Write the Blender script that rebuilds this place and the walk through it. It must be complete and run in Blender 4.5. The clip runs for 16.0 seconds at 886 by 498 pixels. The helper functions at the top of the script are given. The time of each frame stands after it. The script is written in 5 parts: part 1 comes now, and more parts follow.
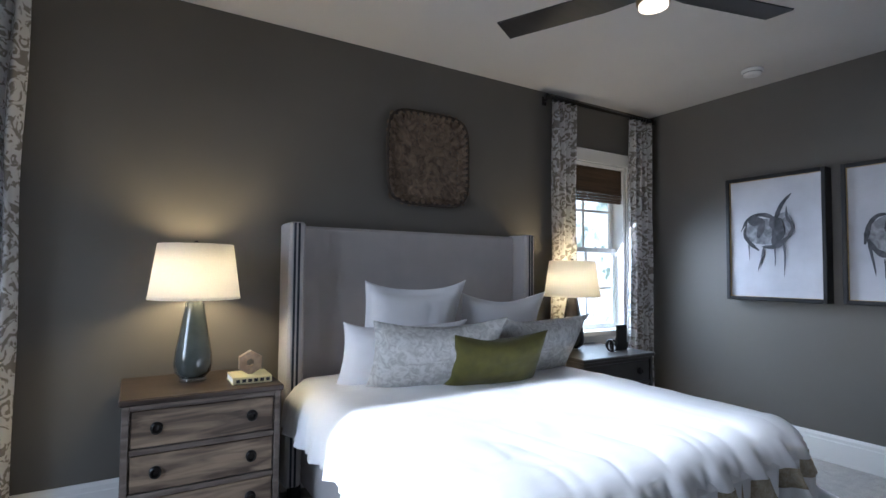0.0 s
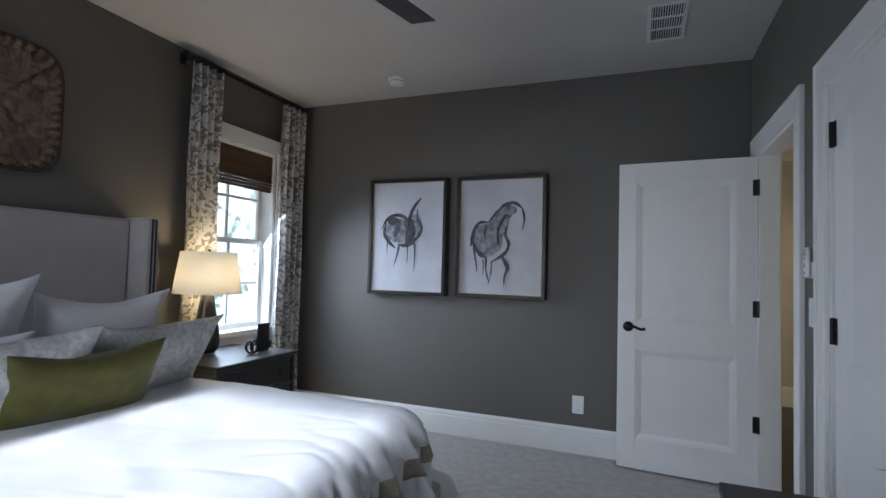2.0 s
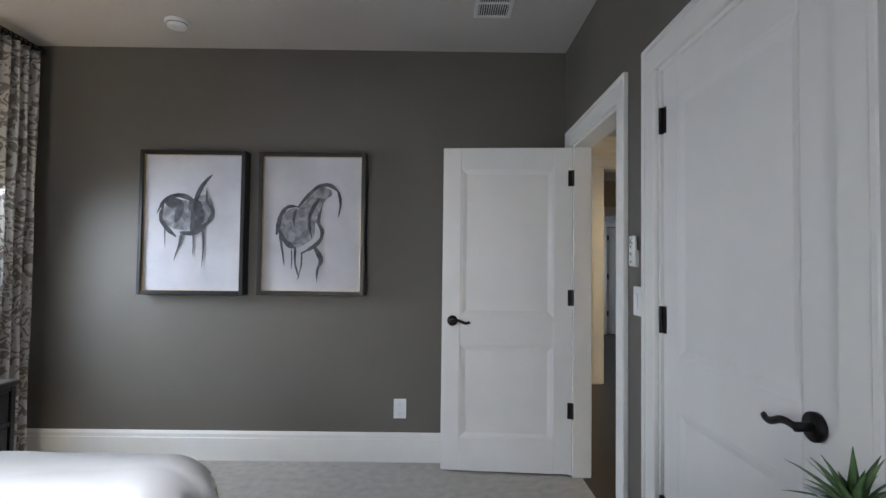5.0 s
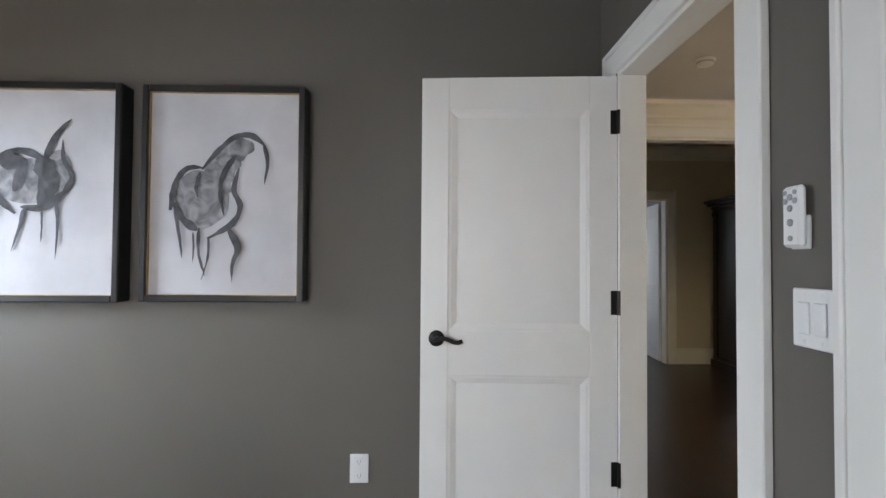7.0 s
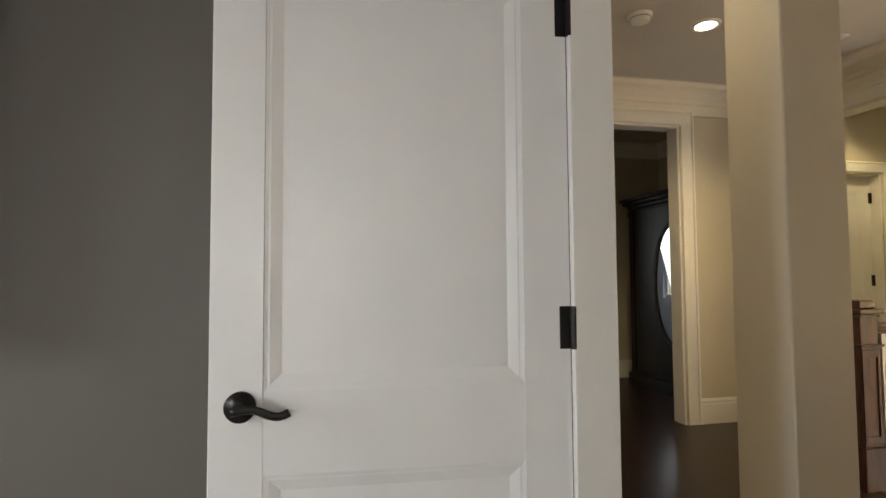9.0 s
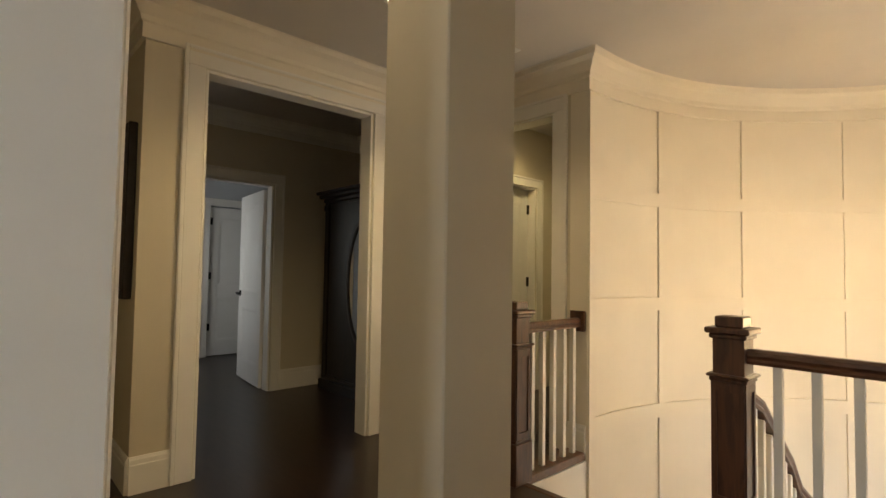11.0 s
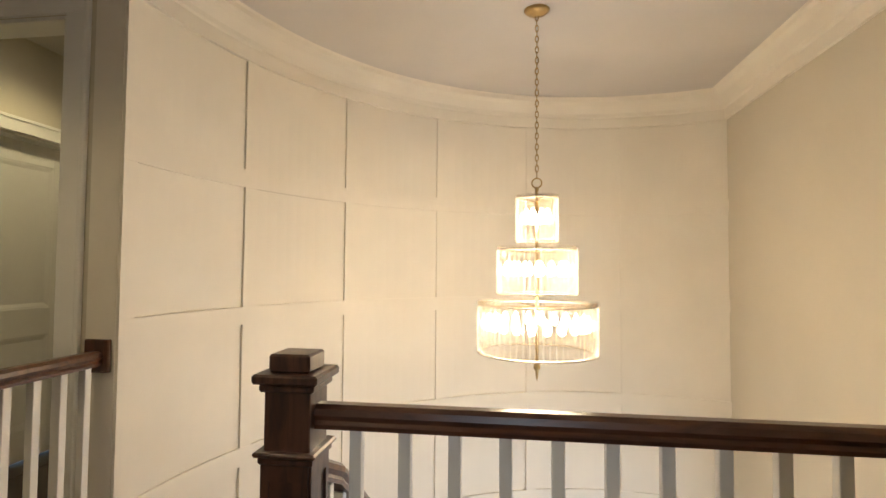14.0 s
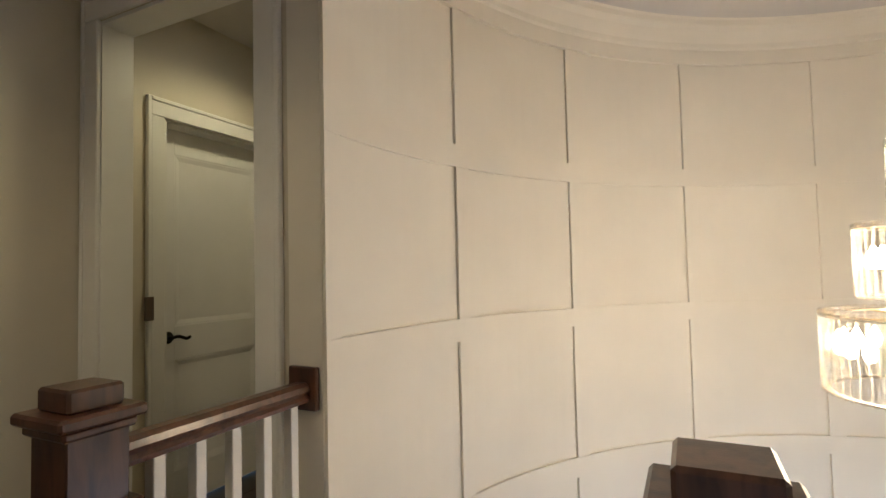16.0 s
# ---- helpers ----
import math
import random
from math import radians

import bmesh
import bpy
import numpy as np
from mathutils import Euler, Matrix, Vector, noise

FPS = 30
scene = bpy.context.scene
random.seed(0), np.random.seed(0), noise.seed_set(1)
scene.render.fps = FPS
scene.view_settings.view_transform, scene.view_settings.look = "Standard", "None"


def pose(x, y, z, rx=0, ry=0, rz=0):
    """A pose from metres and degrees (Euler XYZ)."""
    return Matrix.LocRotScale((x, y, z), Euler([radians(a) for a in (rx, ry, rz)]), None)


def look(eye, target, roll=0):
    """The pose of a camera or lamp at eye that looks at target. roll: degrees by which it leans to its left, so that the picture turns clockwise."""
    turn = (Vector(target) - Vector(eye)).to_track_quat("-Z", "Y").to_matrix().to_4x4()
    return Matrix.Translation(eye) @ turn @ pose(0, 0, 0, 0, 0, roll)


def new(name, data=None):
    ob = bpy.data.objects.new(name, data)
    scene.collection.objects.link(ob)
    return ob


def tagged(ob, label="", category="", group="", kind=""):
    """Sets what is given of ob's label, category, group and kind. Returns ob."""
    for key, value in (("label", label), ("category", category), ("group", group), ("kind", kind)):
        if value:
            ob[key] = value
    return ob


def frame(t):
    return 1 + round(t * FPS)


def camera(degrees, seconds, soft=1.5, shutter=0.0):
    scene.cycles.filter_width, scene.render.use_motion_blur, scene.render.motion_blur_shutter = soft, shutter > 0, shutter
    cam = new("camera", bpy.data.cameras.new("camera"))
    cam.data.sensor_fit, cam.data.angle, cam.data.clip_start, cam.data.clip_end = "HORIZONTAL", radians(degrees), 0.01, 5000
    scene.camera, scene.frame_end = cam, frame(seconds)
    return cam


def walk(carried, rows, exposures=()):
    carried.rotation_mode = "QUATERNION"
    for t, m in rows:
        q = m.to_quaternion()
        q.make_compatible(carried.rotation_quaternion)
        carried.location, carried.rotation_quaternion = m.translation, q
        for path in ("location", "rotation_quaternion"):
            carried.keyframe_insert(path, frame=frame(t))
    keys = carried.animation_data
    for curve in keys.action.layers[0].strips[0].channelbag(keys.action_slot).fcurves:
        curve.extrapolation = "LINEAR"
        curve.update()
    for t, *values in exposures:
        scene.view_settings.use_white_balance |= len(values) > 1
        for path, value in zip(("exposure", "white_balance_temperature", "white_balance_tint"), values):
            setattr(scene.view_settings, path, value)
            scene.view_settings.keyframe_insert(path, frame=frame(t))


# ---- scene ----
cam = camera(82.2, 16.0)
PATH = [
    (0, (1.02, 0.429, 1.29), (-0.688, 1.465, 1.375), 0.5),
    (0.5, (1.029, 0.529, 1.29), (-0.477, 1.843, 1.366), 0.9),
    (1, (0.974, 0.648, 1.291), (-0.305, 2.184, 1.364), 1.0),
    (1.5, (0.885, 0.703, 1.288), (-0.12, 2.43, 1.37), 1.2),
    (2, (0.851, 0.732, 1.299), (0.127, 2.595, 1.379), 1.5),
    (2.5, (0.819, 0.75, 1.279), (0.412, 2.706, 1.373), 1.5),
    (3, (0.827, 0.745, 1.29), (0.702, 2.739, 1.383), 1.2),
    (3.5, (0.8, 0.741, 1.3), (0.813, 2.739, 1.388), 1.0),
    (6, (0.678, 1.684, 1.283), (0.685, 3.684, 1.34), 0.5),
    (6.5, (0.731, 1.957, 1.269), (0.763, 3.956, 1.327), 0.5),
    (7, (0.749, 2.256, 1.268), (0.802, 4.255, 1.319), 0.4),
    (7.5, (0.763, 2.537, 1.279), (0.833, 4.535, 1.319), 0.4),
    (8, (0.848, 2.82, 1.252), (0.965, 4.816, 1.297), 0.6),
    (8.2, (0.863, 2.905, 1.239), (1.018, 4.898, 1.306), 0.2),
    (10.3, (1.329, 3.554, 1.235), (2.33, 5.284, 1.314), 0.5),
    (10.5, (1.384, 3.578, 1.239), (2.479, 5.25, 1.319), 0.5),
    (11, (1.526, 3.665, 1.237), (2.885, 5.13, 1.322), 0.9),
    (11.5, (1.677, 3.721, 1.25), (3.32, 4.858, 1.338), 1.2),
    (12, (1.859, 3.708, 1.277), (3.705, 4.473, 1.361), 1.0),
    (12.5, (2.002, 3.699, 1.285), (3.939, 4.19, 1.366), 1.0),
    (13, (2.212, 3.767, 1.285), (4.184, 4.087, 1.366), 0.9),
    (13.5, (2.397, 3.832, 1.278), (4.378, 4.094, 1.357), 0.6),
    (14, (2.644, 3.858, 1.285), (4.624, 4.128, 1.364), 0.4),
    (14.5, (2.813, 3.953, 1.268), (4.789, 4.25, 1.349), 0.3),
    (15, (2.979, 4.131, 1.283), (4.945, 4.491, 1.358), 0.1),
    (15.5, (3.145, 4.301, 1.285), (5.078, 4.81, 1.357), -0.3),
    (16, (3.294, 4.462, 1.278), (5.095, 5.327, 1.364), -1.3),
]
EXPOSURES = [(0, 1.0, 5250, 10), (2.0, 0.80, 5450, 10), (3.7, 0.84, 5650, 10), (5.8, 1.5, 6050, 10), (8.2, 1.68, 6250, 10), (10.3, 1.3, 7250, 10), (12.5, 1.36, 6800, 10), (14.5, 1.14, 5850, 10), (16, 1.0, 5550, 10)]
walk(cam, [(t, look(eye, target, roll)) for t, eye, target, roll in PATH], EXPOSURES)

# ---- world and light ----
world = bpy.data.worlds.new("sky")
scene.world = world
world.use_nodes = True
wn = world.node_tree
sky = wn.nodes.new("ShaderNodeTexSky")
sky.sky_type, sky.sun_disc, sky.sun_elevation, sky.sun_rotation = "NISHITA", False, radians(18), radians(180)
wn.nodes["Background"].inputs[1].default_value = 0.06
wn.links.new(sky.outputs[0], wn.nodes["Background"].inputs[0])


def area(name, m, sx, sy, power, color, spread=180):
    """An area lamp in a window's opening, shining along its -z."""
    d = bpy.data.lights.new(name, "AREA")
    d.shape, d.size, d.size_y, d.energy, d.color, d.spread = "RECTANGLE", sx, sy, power, color, radians(spread)
    o = new(name, d)
    o.matrix_world = m
    return o


def bulb_light(name, x, y, z, power, color, radius=0.05):
    d = bpy.data.lights.new(name, "POINT")
    d.energy, d.color, d.shadow_soft_size = power, color, radius
    o = new(name, d)
    o.location = (x, y, z)
    return o


def down_light(name, x, y, z, power, color, angle=100):
    d = bpy.data.lights.new(name, "SPOT")
    d.energy, d.color, d.shadow_soft_size, d.spot_size, d.spot_blend = power, color, 0.05, radians(angle), 0.6
    o = new(name, d)
    o.location = (x, y, z)
    return o


sun = bpy.data.lights.new("sun", "SUN")
sun.energy, sun.angle, sun.color = 5.0, radians(1.5), (1.0, 0.98, 0.95)
new("sun", sun).matrix_world = look((0.26, -6.0, 2.65), (0.10, 2.0, 0.0))
DAY, WARM = (0.86, 0.92, 1.0), (1.0, 0.70, 0.38)
area("window_light_bed", look((-2.10, 3.80, 1.40), (-0.5, 4.05, 0.15)), 0.75, 1.0, 13, DAY, 130)
area("window_light_side", look((-2.10, -0.65, 1.40), (0.4, 0.3, 0.6)), 0.85, 1.3, 8, DAY)
area("window_light_back", look((-0.45, -1.82, 1.45), (-0.5, 1.4, 0.15)), 1.1, 1.5, 11, DAY, 100)
area("window_light_foyer", look((5.4, 2.06, -1.2), (5.2, 4.6, -1.4)), 1.5, 1.5, 19, DAY)
area("window_light_far", look((2.25, 10.1, 1.5), (4.0, 10.0, 1.0)), 1.0, 1.2, 2.8, DAY)
bulb_light("lamp_light_near", -1.78, 0.69, 1.27, 9.0, (1.0, 0.72, 0.34), 0.07)
bulb_light("lamp_light_far", -1.78, 3.28, 1.25, 7.0, (1.0, 0.72, 0.34), 0.07)
bulb_light("chandelier_light_top", 5.489, 3.723, 1.57, 5, WARM, 0.07)
bulb_light("chandelier_light_mid", 5.489, 3.723, 1.27, 8, WARM, 0.12)
bulb_light("chandelier_light_low", 5.489, 3.723, 0.98, 10.5, WARM, 0.18)
down_light("downlight_hall", 3.20, 5.87, 2.70, 16, (1.0, 0.76, 0.40), 140)
down_light("downlight_alcove", 5.35, 6.35, 2.66, 9, (1.0, 0.80, 0.40), 150)
# added fill from above, brightens the column and passage; no known lamp here
down_light("fill_light_passage", 1.85, 5.0, 2.70, 8, (1.0, 0.82, 0.55), 150)


# ---- materials ----
def mat(name, color, rough=0.6, metal=0.0, vary=0.12, scale=6.0, grain=120.0, bump=0.05, stretch=(1, 1, 1), sheen=0.0, coat=0.0, trans=0.0):
    """A surface with broad tone variation and fine grain relief."""
    m = bpy.data.materials.new(name)
    m.use_nodes = True
    n, l = m.node_tree.nodes, m.node_tree.links
    b = n["Principled BSDF"]
    tc, mp = n.new("ShaderNodeTexCoord"), n.new("ShaderNodeMapping")
    mp.inputs["Scale"].default_value = stretch
    l.new(tc.outputs["Object"], mp.inputs[0])
    broad, fine = n.new("ShaderNodeTexNoise"), n.new("ShaderNodeTexNoise")
    broad.inputs["Scale"].default_value, broad.inputs["Detail"].default_value = scale, 4
    fine.inputs["Scale"].default_value, fine.inputs["Detail"].default_value = grain, 2
    l.new(mp.outputs[0], broad.inputs[0]), l.new(mp.outputs[0], fine.inputs[0])
    ramp = n.new("ShaderNodeValToRGB")
    lo, hi = 1 - vary, 1 + vary
    ramp.color_ramp.elements[0].color = (color[0] * lo, color[1] * lo, color[2] * lo, 1)
    ramp.color_ramp.elements[1].color = (min(1, color[0] * hi), min(1, color[1] * hi), min(1, color[2] * hi), 1)
    ramp.color_ramp.elements[0].position, ramp.color_ramp.elements[1].position = 0.3, 0.7
    l.new(broad.outputs[0], ramp.inputs[0]), l.new(ramp.outputs[0], b.inputs["Base Color"])
    b.inputs["Roughness"].default_value, b.inputs["Metallic"].default_value = rough, metal
    if bump:
        bp = n.new("ShaderNodeBump")
        bp.inputs["Strength"].default_value, bp.inputs["Distance"].default_value = bump, 0.004
        l.new(fine.outputs[0], bp.inputs["Height"]), l.new(bp.outputs[0], b.inputs["Normal"])
    if sheen:
        b.inputs["Sheen Weight"].default_value, b.inputs["Sheen Roughness"].default_value = sheen, 0.4
    if coat:
        b.inputs["Coat Weight"].default_value, b.inputs["Coat Roughness"].default_value = coat, 0.12
    if trans:
        b.inputs["Transmission Weight"].default_value = trans
    return m


def two_tone(name, a, b_, scale, edge=0.03, centre=0.5, rough=0.85, distortion=1.5, detail=2, stretch=(1, 1, 1), bump=0.15, sheer=0.0):
    """A cloth or wood with a printed or grown figure in two tones."""
    m = bpy.data.materials.new(name)
    m.use_nodes = True
    n, l = m.node_tree.nodes, m.node_tree.links
    b = n["Principled BSDF"]
    tc, mp, fig, ramp = n.new("ShaderNodeTexCoord"), n.new("ShaderNodeMapping"), n.new("ShaderNodeTexNoise"), n.new("ShaderNodeValToRGB")
    mp.inputs["Scale"].default_value = stretch
    fig.inputs["Scale"].default_value, fig.inputs["Detail"].default_value, fig.inputs["Distortion"].default_value = scale, detail, distortion
    l.new(tc.outputs["Object"], mp.inputs[0]), l.new(mp.outputs[0], fig.inputs[0]), l.new(fig.outputs[0], ramp.inputs[0])
    ramp.color_ramp.elements[0].position, ramp.color_ramp.elements[1].position = centre - edge, centre + edge
    ramp.color_ramp.elements[0].color, ramp.color_ramp.elements[1].color = (*a, 1), (*b_, 1)
    l.new(ramp.outputs[0], b.inputs["Base Color"])
    b.inputs["Roughness"].default_value = rough
    weave, bp = n.new("ShaderNodeTexNoise"), n.new("ShaderNodeBump")
    weave.inputs["Scale"].default_value = 260
    l.new(mp.outputs[0], weave.inputs[0])
    bp.inputs["Strength"].default_value, bp.inputs["Distance"].default_value = bump, 0.003
    l.new(weave.outputs[0], bp.inputs["Height"]), l.new(bp.outputs[0], b.inputs["Normal"])
    if sheer:
        tr, mix = n.new("ShaderNodeBsdfTranslucent"), n.new("ShaderNodeMixShader")
        mix.inputs[0].default_value = sheer
        l.new(ramp.outputs[0], tr.inputs[0]), l.new(b.outputs[0], mix.inputs[1]), l.new(tr.outputs[0], mix.inputs[2])
        l.new(mix.outputs[0], n["Material Output"].inputs[0])
    return m


def wood(name, dark, light, rough, axis, ring=7.0, coat=0.0, bump=0.12):
    """Wood whose grain runs along an axis, with wavy figure."""
    m = bpy.data.materials.new(name)
    m.use_nodes = True
    n, l = m.node_tree.nodes, m.node_tree.links
    b = n["Principled BSDF"]
    tc, mp = n.new("ShaderNodeTexCoord"), n.new("ShaderNodeMapping")
    sc = [1.0, 1.0, 1.0]
    sc["xyz".index(axis)] = 0.14
    mp.inputs["Scale"].default_value = sc
    l.new(tc.outputs["Object"], mp.inputs[0])
    w, f, ramp = n.new("ShaderNodeTexNoise"), n.new("ShaderNodeTexNoise"), n.new("ShaderNodeValToRGB")
    w.inputs["Scale"].default_value, w.inputs["Detail"].default_value, w.inputs["Distortion"].default_value = ring * 3, 6, 1.2
    f.inputs["Scale"].default_value, f.inputs["Detail"].default_value = ring * 30, 3
    l.new(mp.outputs[0], w.inputs[0]), l.new(mp.outputs[0], f.inputs[0]), l.new(w.outputs[0], ramp.inputs[0])
    ramp.color_ramp.elements[0].position, ramp.color_ramp.elements[1].position = 0.36, 0.62
    ramp.color_ramp.elements[0].color, ramp.color_ramp.elements[1].color = (*dark, 1), (*light, 1)
    l.new(ramp.outputs[0], b.inputs["Base Color"])
    b.inputs["Roughness"].default_value = rough
    if coat:
        b.inputs["Coat Weight"].default_value, b.inputs["Coat Roughness"].default_value = coat, 0.15
    bp = n.new("ShaderNodeBump")
    bp.inputs["Strength"].default_value, bp.inputs["Distance"].default_value = bump, 0.002
    l.new(f.outputs[0], bp.inputs["Height"]), l.new(bp.outputs[0], b.inputs["Normal"])
    return m


def glow(name, color, strength):
    m = bpy.data.materials.new(name)
    m.use_nodes = True
    n, l = m.node_tree.nodes, m.node_tree.links
    e = n.new("ShaderNodeEmission")
    e.inputs[0].default_value, e.inputs[1].default_value = (*color, 1), strength
    l.new(e.outputs[0], n["Material Output"].inputs[0])
    return m


def clear(name, color=(1, 1, 1), gloss=0.10, rough=0.03):
    """Thin clear glass: light passes, the surface glints more at a slant."""
    m = bpy.data.materials.new(name)
    m.use_nodes = True
    n, l = m.node_tree.nodes, m.node_tree.links
    t, g, mix, fr = n.new("ShaderNodeBsdfTransparent"), n.new("ShaderNodeBsdfGlossy"), n.new("ShaderNodeMixShader"), n.new("ShaderNodeLayerWeight")
    t.inputs[0].default_value = (*color, 1)
    g.inputs["Roughness"].default_value = rough
    add = n.new("ShaderNodeMath")
    add.operation, add.inputs[1].default_value, add.inputs[2].default_value = "MULTIPLY_ADD", 0.35, gloss
    pw = n.new("ShaderNodeMath")
    pw.operation, pw.inputs[1].default_value = "POWER", 4.0
    l.new(fr.outputs["Facing"], pw.inputs[0]), l.new(pw.outputs[0], add.inputs[0]), l.new(add.outputs[0], mix.inputs[0])
    l.new(t.outputs[0], mix.inputs[1]), l.new(g.outputs[0], mix.inputs[2]), l.new(mix.outputs[0], n["Material Output"].inputs[0])
    return m


def shade_cloth(name, color):
    """Lampshade linen that lets the bulb glow through."""
    m = bpy.data.materials.new(name)
    m.use_nodes = True
    n, l = m.node_tree.nodes, m.node_tree.links
    d, t, mix = n.new("ShaderNodeBsdfDiffuse"), n.new("ShaderNodeBsdfTranslucent"), n.new("ShaderNodeMixShader")
    noi, ramp, tc = n.new("ShaderNodeTexNoise"), n.new("ShaderNodeValToRGB"), n.new("ShaderNodeTexCoord")
    noi.inputs["Scale"].default_value = 160
    l.new(tc.outputs["Object"], noi.inputs[0]), l.new(noi.outputs[0], ramp.inputs[0])
    ramp.color_ramp.elements[0].color = (color[0] * 0.86, color[1] * 0.86, color[2] * 0.86, 1)
    ramp.color_ramp.elements[1].color = (*color, 1)
    l.new(ramp.outputs[0], d.inputs[0]), l.new(ramp.outputs[0], t.inputs[0])
    mix.inputs[0].default_value = 0.5
    l.new(d.outputs[0], mix.inputs[1]), l.new(t.outputs[0], mix.inputs[2]), l.new(mix.outputs[0], n["Material Output"].inputs[0])
    return m


TAUPE = mat("taupe_wall_paint", (0.130, 0.118, 0.100), 0.55, vary=0.05, scale=1.6, grain=380, bump=0.06)
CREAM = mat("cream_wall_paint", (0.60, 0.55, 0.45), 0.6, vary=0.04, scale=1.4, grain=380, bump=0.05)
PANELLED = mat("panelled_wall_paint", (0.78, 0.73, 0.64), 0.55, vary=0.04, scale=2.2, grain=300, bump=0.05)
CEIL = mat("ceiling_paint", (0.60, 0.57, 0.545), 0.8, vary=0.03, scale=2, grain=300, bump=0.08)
TRIM = mat("white_trim_paint", (0.80, 0.785, 0.75), 0.35, vary=0.025, scale=5, grain=160, bump=0.03)
DOORP = mat("white_door_paint", (0.80, 0.785, 0.765), 0.38, vary=0.025, scale=4, grain=160, bump=0.03)
CARPET = mat("beige_carpet", (0.36, 0.335, 0.30), 0.95, vary=0.16, scale=18, grain=420, bump=0.9, sheen=0.3)
FLOORW = wood("dark_floor_wood", (0.012, 0.006, 0.004), (0.024, 0.012, 0.008), 0.34, "y", 5, coat=0.15)
RAILW = wood("walnut_rail_wood", (0.055, 0.020, 0.010), (0.12, 0.048, 0.024), 0.30, "y", 8, coat=0.35)
NEWELW = wood("walnut_newel_wood", (0.040, 0.016, 0.009), (0.095, 0.040, 0.021), 0.35, "z", 8, coat=0.25)
ARMW = wood("black_brown_wood", (0.008, 0.004, 0.003), (0.018, 0.010, 0.007), 0.45, "z", 6, coat=0.05)
DRESSW = wood("ebonised_wood", (0.010, 0.009, 0.009), (0.022, 0.019, 0.018), 0.38, "y", 6, coat=0.1)
OAK = wood("weathered_oak", (0.060, 0.040, 0.027), (0.25, 0.185, 0.125), 0.6, "y", 6, bump=0.3)
OAKD = wood("grey_oak_frame", (0.070, 0.053, 0.042), (0.16, 0.13, 0.11), 0.6, "y", 7, bump=0.3)
TOPW = wood("dark_oak_top", (0.022, 0.014, 0.010), (0.050, 0.033, 0.024), 0.4, "y", 6)
BLACK = mat("black_frame_lacquer", (0.006, 0.0055, 0.006), 0.42, vary=0.2, bump=0.02)
BRONZE = mat("oil_rubbed_bronze", (0.016, 0.014, 0.013), 0.38, metal=0.6, vary=0.3, scale=20, bump=0.02)
SILVER = mat("pale_champagne_metal", (0.72, 0.66, 0.55), 0.25, metal=1.0, vary=0.1, scale=20, bump=0.02)
BRASS = mat("aged_brass", (0.45, 0.32, 0.14), 0.3, metal=1.0, vary=0.2, scale=20, bump=0.02)
UPH = mat("grey_linen_upholstery", (0.43, 0.405, 0.40), 0.9, vary=0.06, scale=5, grain=500, bump=0.35, sheen=0.25)
NAVY = mat("navy_ribbon_trim", (0.020, 0.024, 0.038), 0.8, vary=0.1, bump=0.2)
LINEN = mat("white_duvet_cotton", (0.82, 0.82, 0.84), 0.85, vary=0.02, scale=9, grain=400, bump=0.2, sheen=0.2)
SHAM = mat("white_sham_cotton", (0.80, 0.80, 0.83), 0.85, vary=0.02, scale=9, grain=400, bump=0.2, sheen=0.2)
PRINT = two_tone("faded_damask_linen", (0.40, 0.395, 0.385), (0.60, 0.595, 0.585), 22, 0.12, 0.5, detail=5)
OLIVE = mat("olive_velvet", (0.088, 0.080, 0.011), 0.8, vary=0.22, scale=14, grain=300, bump=0.25, sheen=0.3)
THROW = two_tone("tan_throw_cloth", (0.30, 0.25, 0.17), (0.42, 0.37, 0.29), 40, 0.15, 0.5)
DRAPE = two_tone("scroll_print_drape", (0.30, 0.27, 0.235), (0.74, 0.72, 0.70), 13, 0.035, 0.47, distortion=2.6, detail=1.0, sheer=0.35)
WOVEN = two_tone("woven_wood_shade", (0.045, 0.026, 0.014), (0.13, 0.075, 0.038), 26, 0.2, 0.5, stretch=(1, 0.06, 5), bump=0.5)
WICKER = two_tone("weathered_wicker", (0.085, 0.058, 0.038), (0.25, 0.18, 0.12), 16, 0.2, 0.5, rough=0.75, bump=0.4)
WICKERD = two_tone("dark_wicker_rim", (0.022, 0.015, 0.011), (0.06, 0.042, 0.03), 18, 0.2, 0.5, rough=0.7, bump=0.4)
CERAM = mat("grey_green_glazed_ceramic", (0.075, 0.085, 0.075), 0.12, vary=0.25, scale=7, bump=0.0, coat=0.8)
CERAMD = mat("dark_brown_glazed_ceramic", (0.040, 0.032, 0.024), 0.12, vary=0.25, scale=7, bump=0.0, coat=0.8)
ACRYL = clear("clear_lamp_base", (0.9, 0.92, 0.92), 0.25)
SHADE = shade_cloth("linen_lampshade", (0.72, 0.71, 0.70))
IVORY = mat("ivory_book_cover", (0.66, 0.60, 0.36), 0.6, vary=0.05)
INKBAR = mat("black_print", (0.02, 0.02, 0.02), 0.6, vary=0.1, bump=0)
KNOT = mat("carved_pale_wood", (0.30, 0.22, 0.15), 0.6, vary=0.25, scale=25)
PAPER = mat("grey_wash_canvas", (0.50, 0.495, 0.525), 0.8, vary=0.15, scale=3.2, grain=200, bump=0.15)
INK = two_tone("black_ink_wash", (0.022, 0.022, 0.025), (0.12, 0.12, 0.13), 11, 0.25, 0.5)
INKG = two_tone("grey_ink_wash", (0.10, 0.10, 0.11), (0.36, 0.36, 0.38), 14, 0.25, 0.5)
PLAST = mat("white_plastic", (0.80, 0.80, 0.79), 0.35, vary=0.02, bump=0)
GREYP = mat("grey_button_plastic", (0.35, 0.35, 0.36), 0.5, vary=0.05, bump=0)
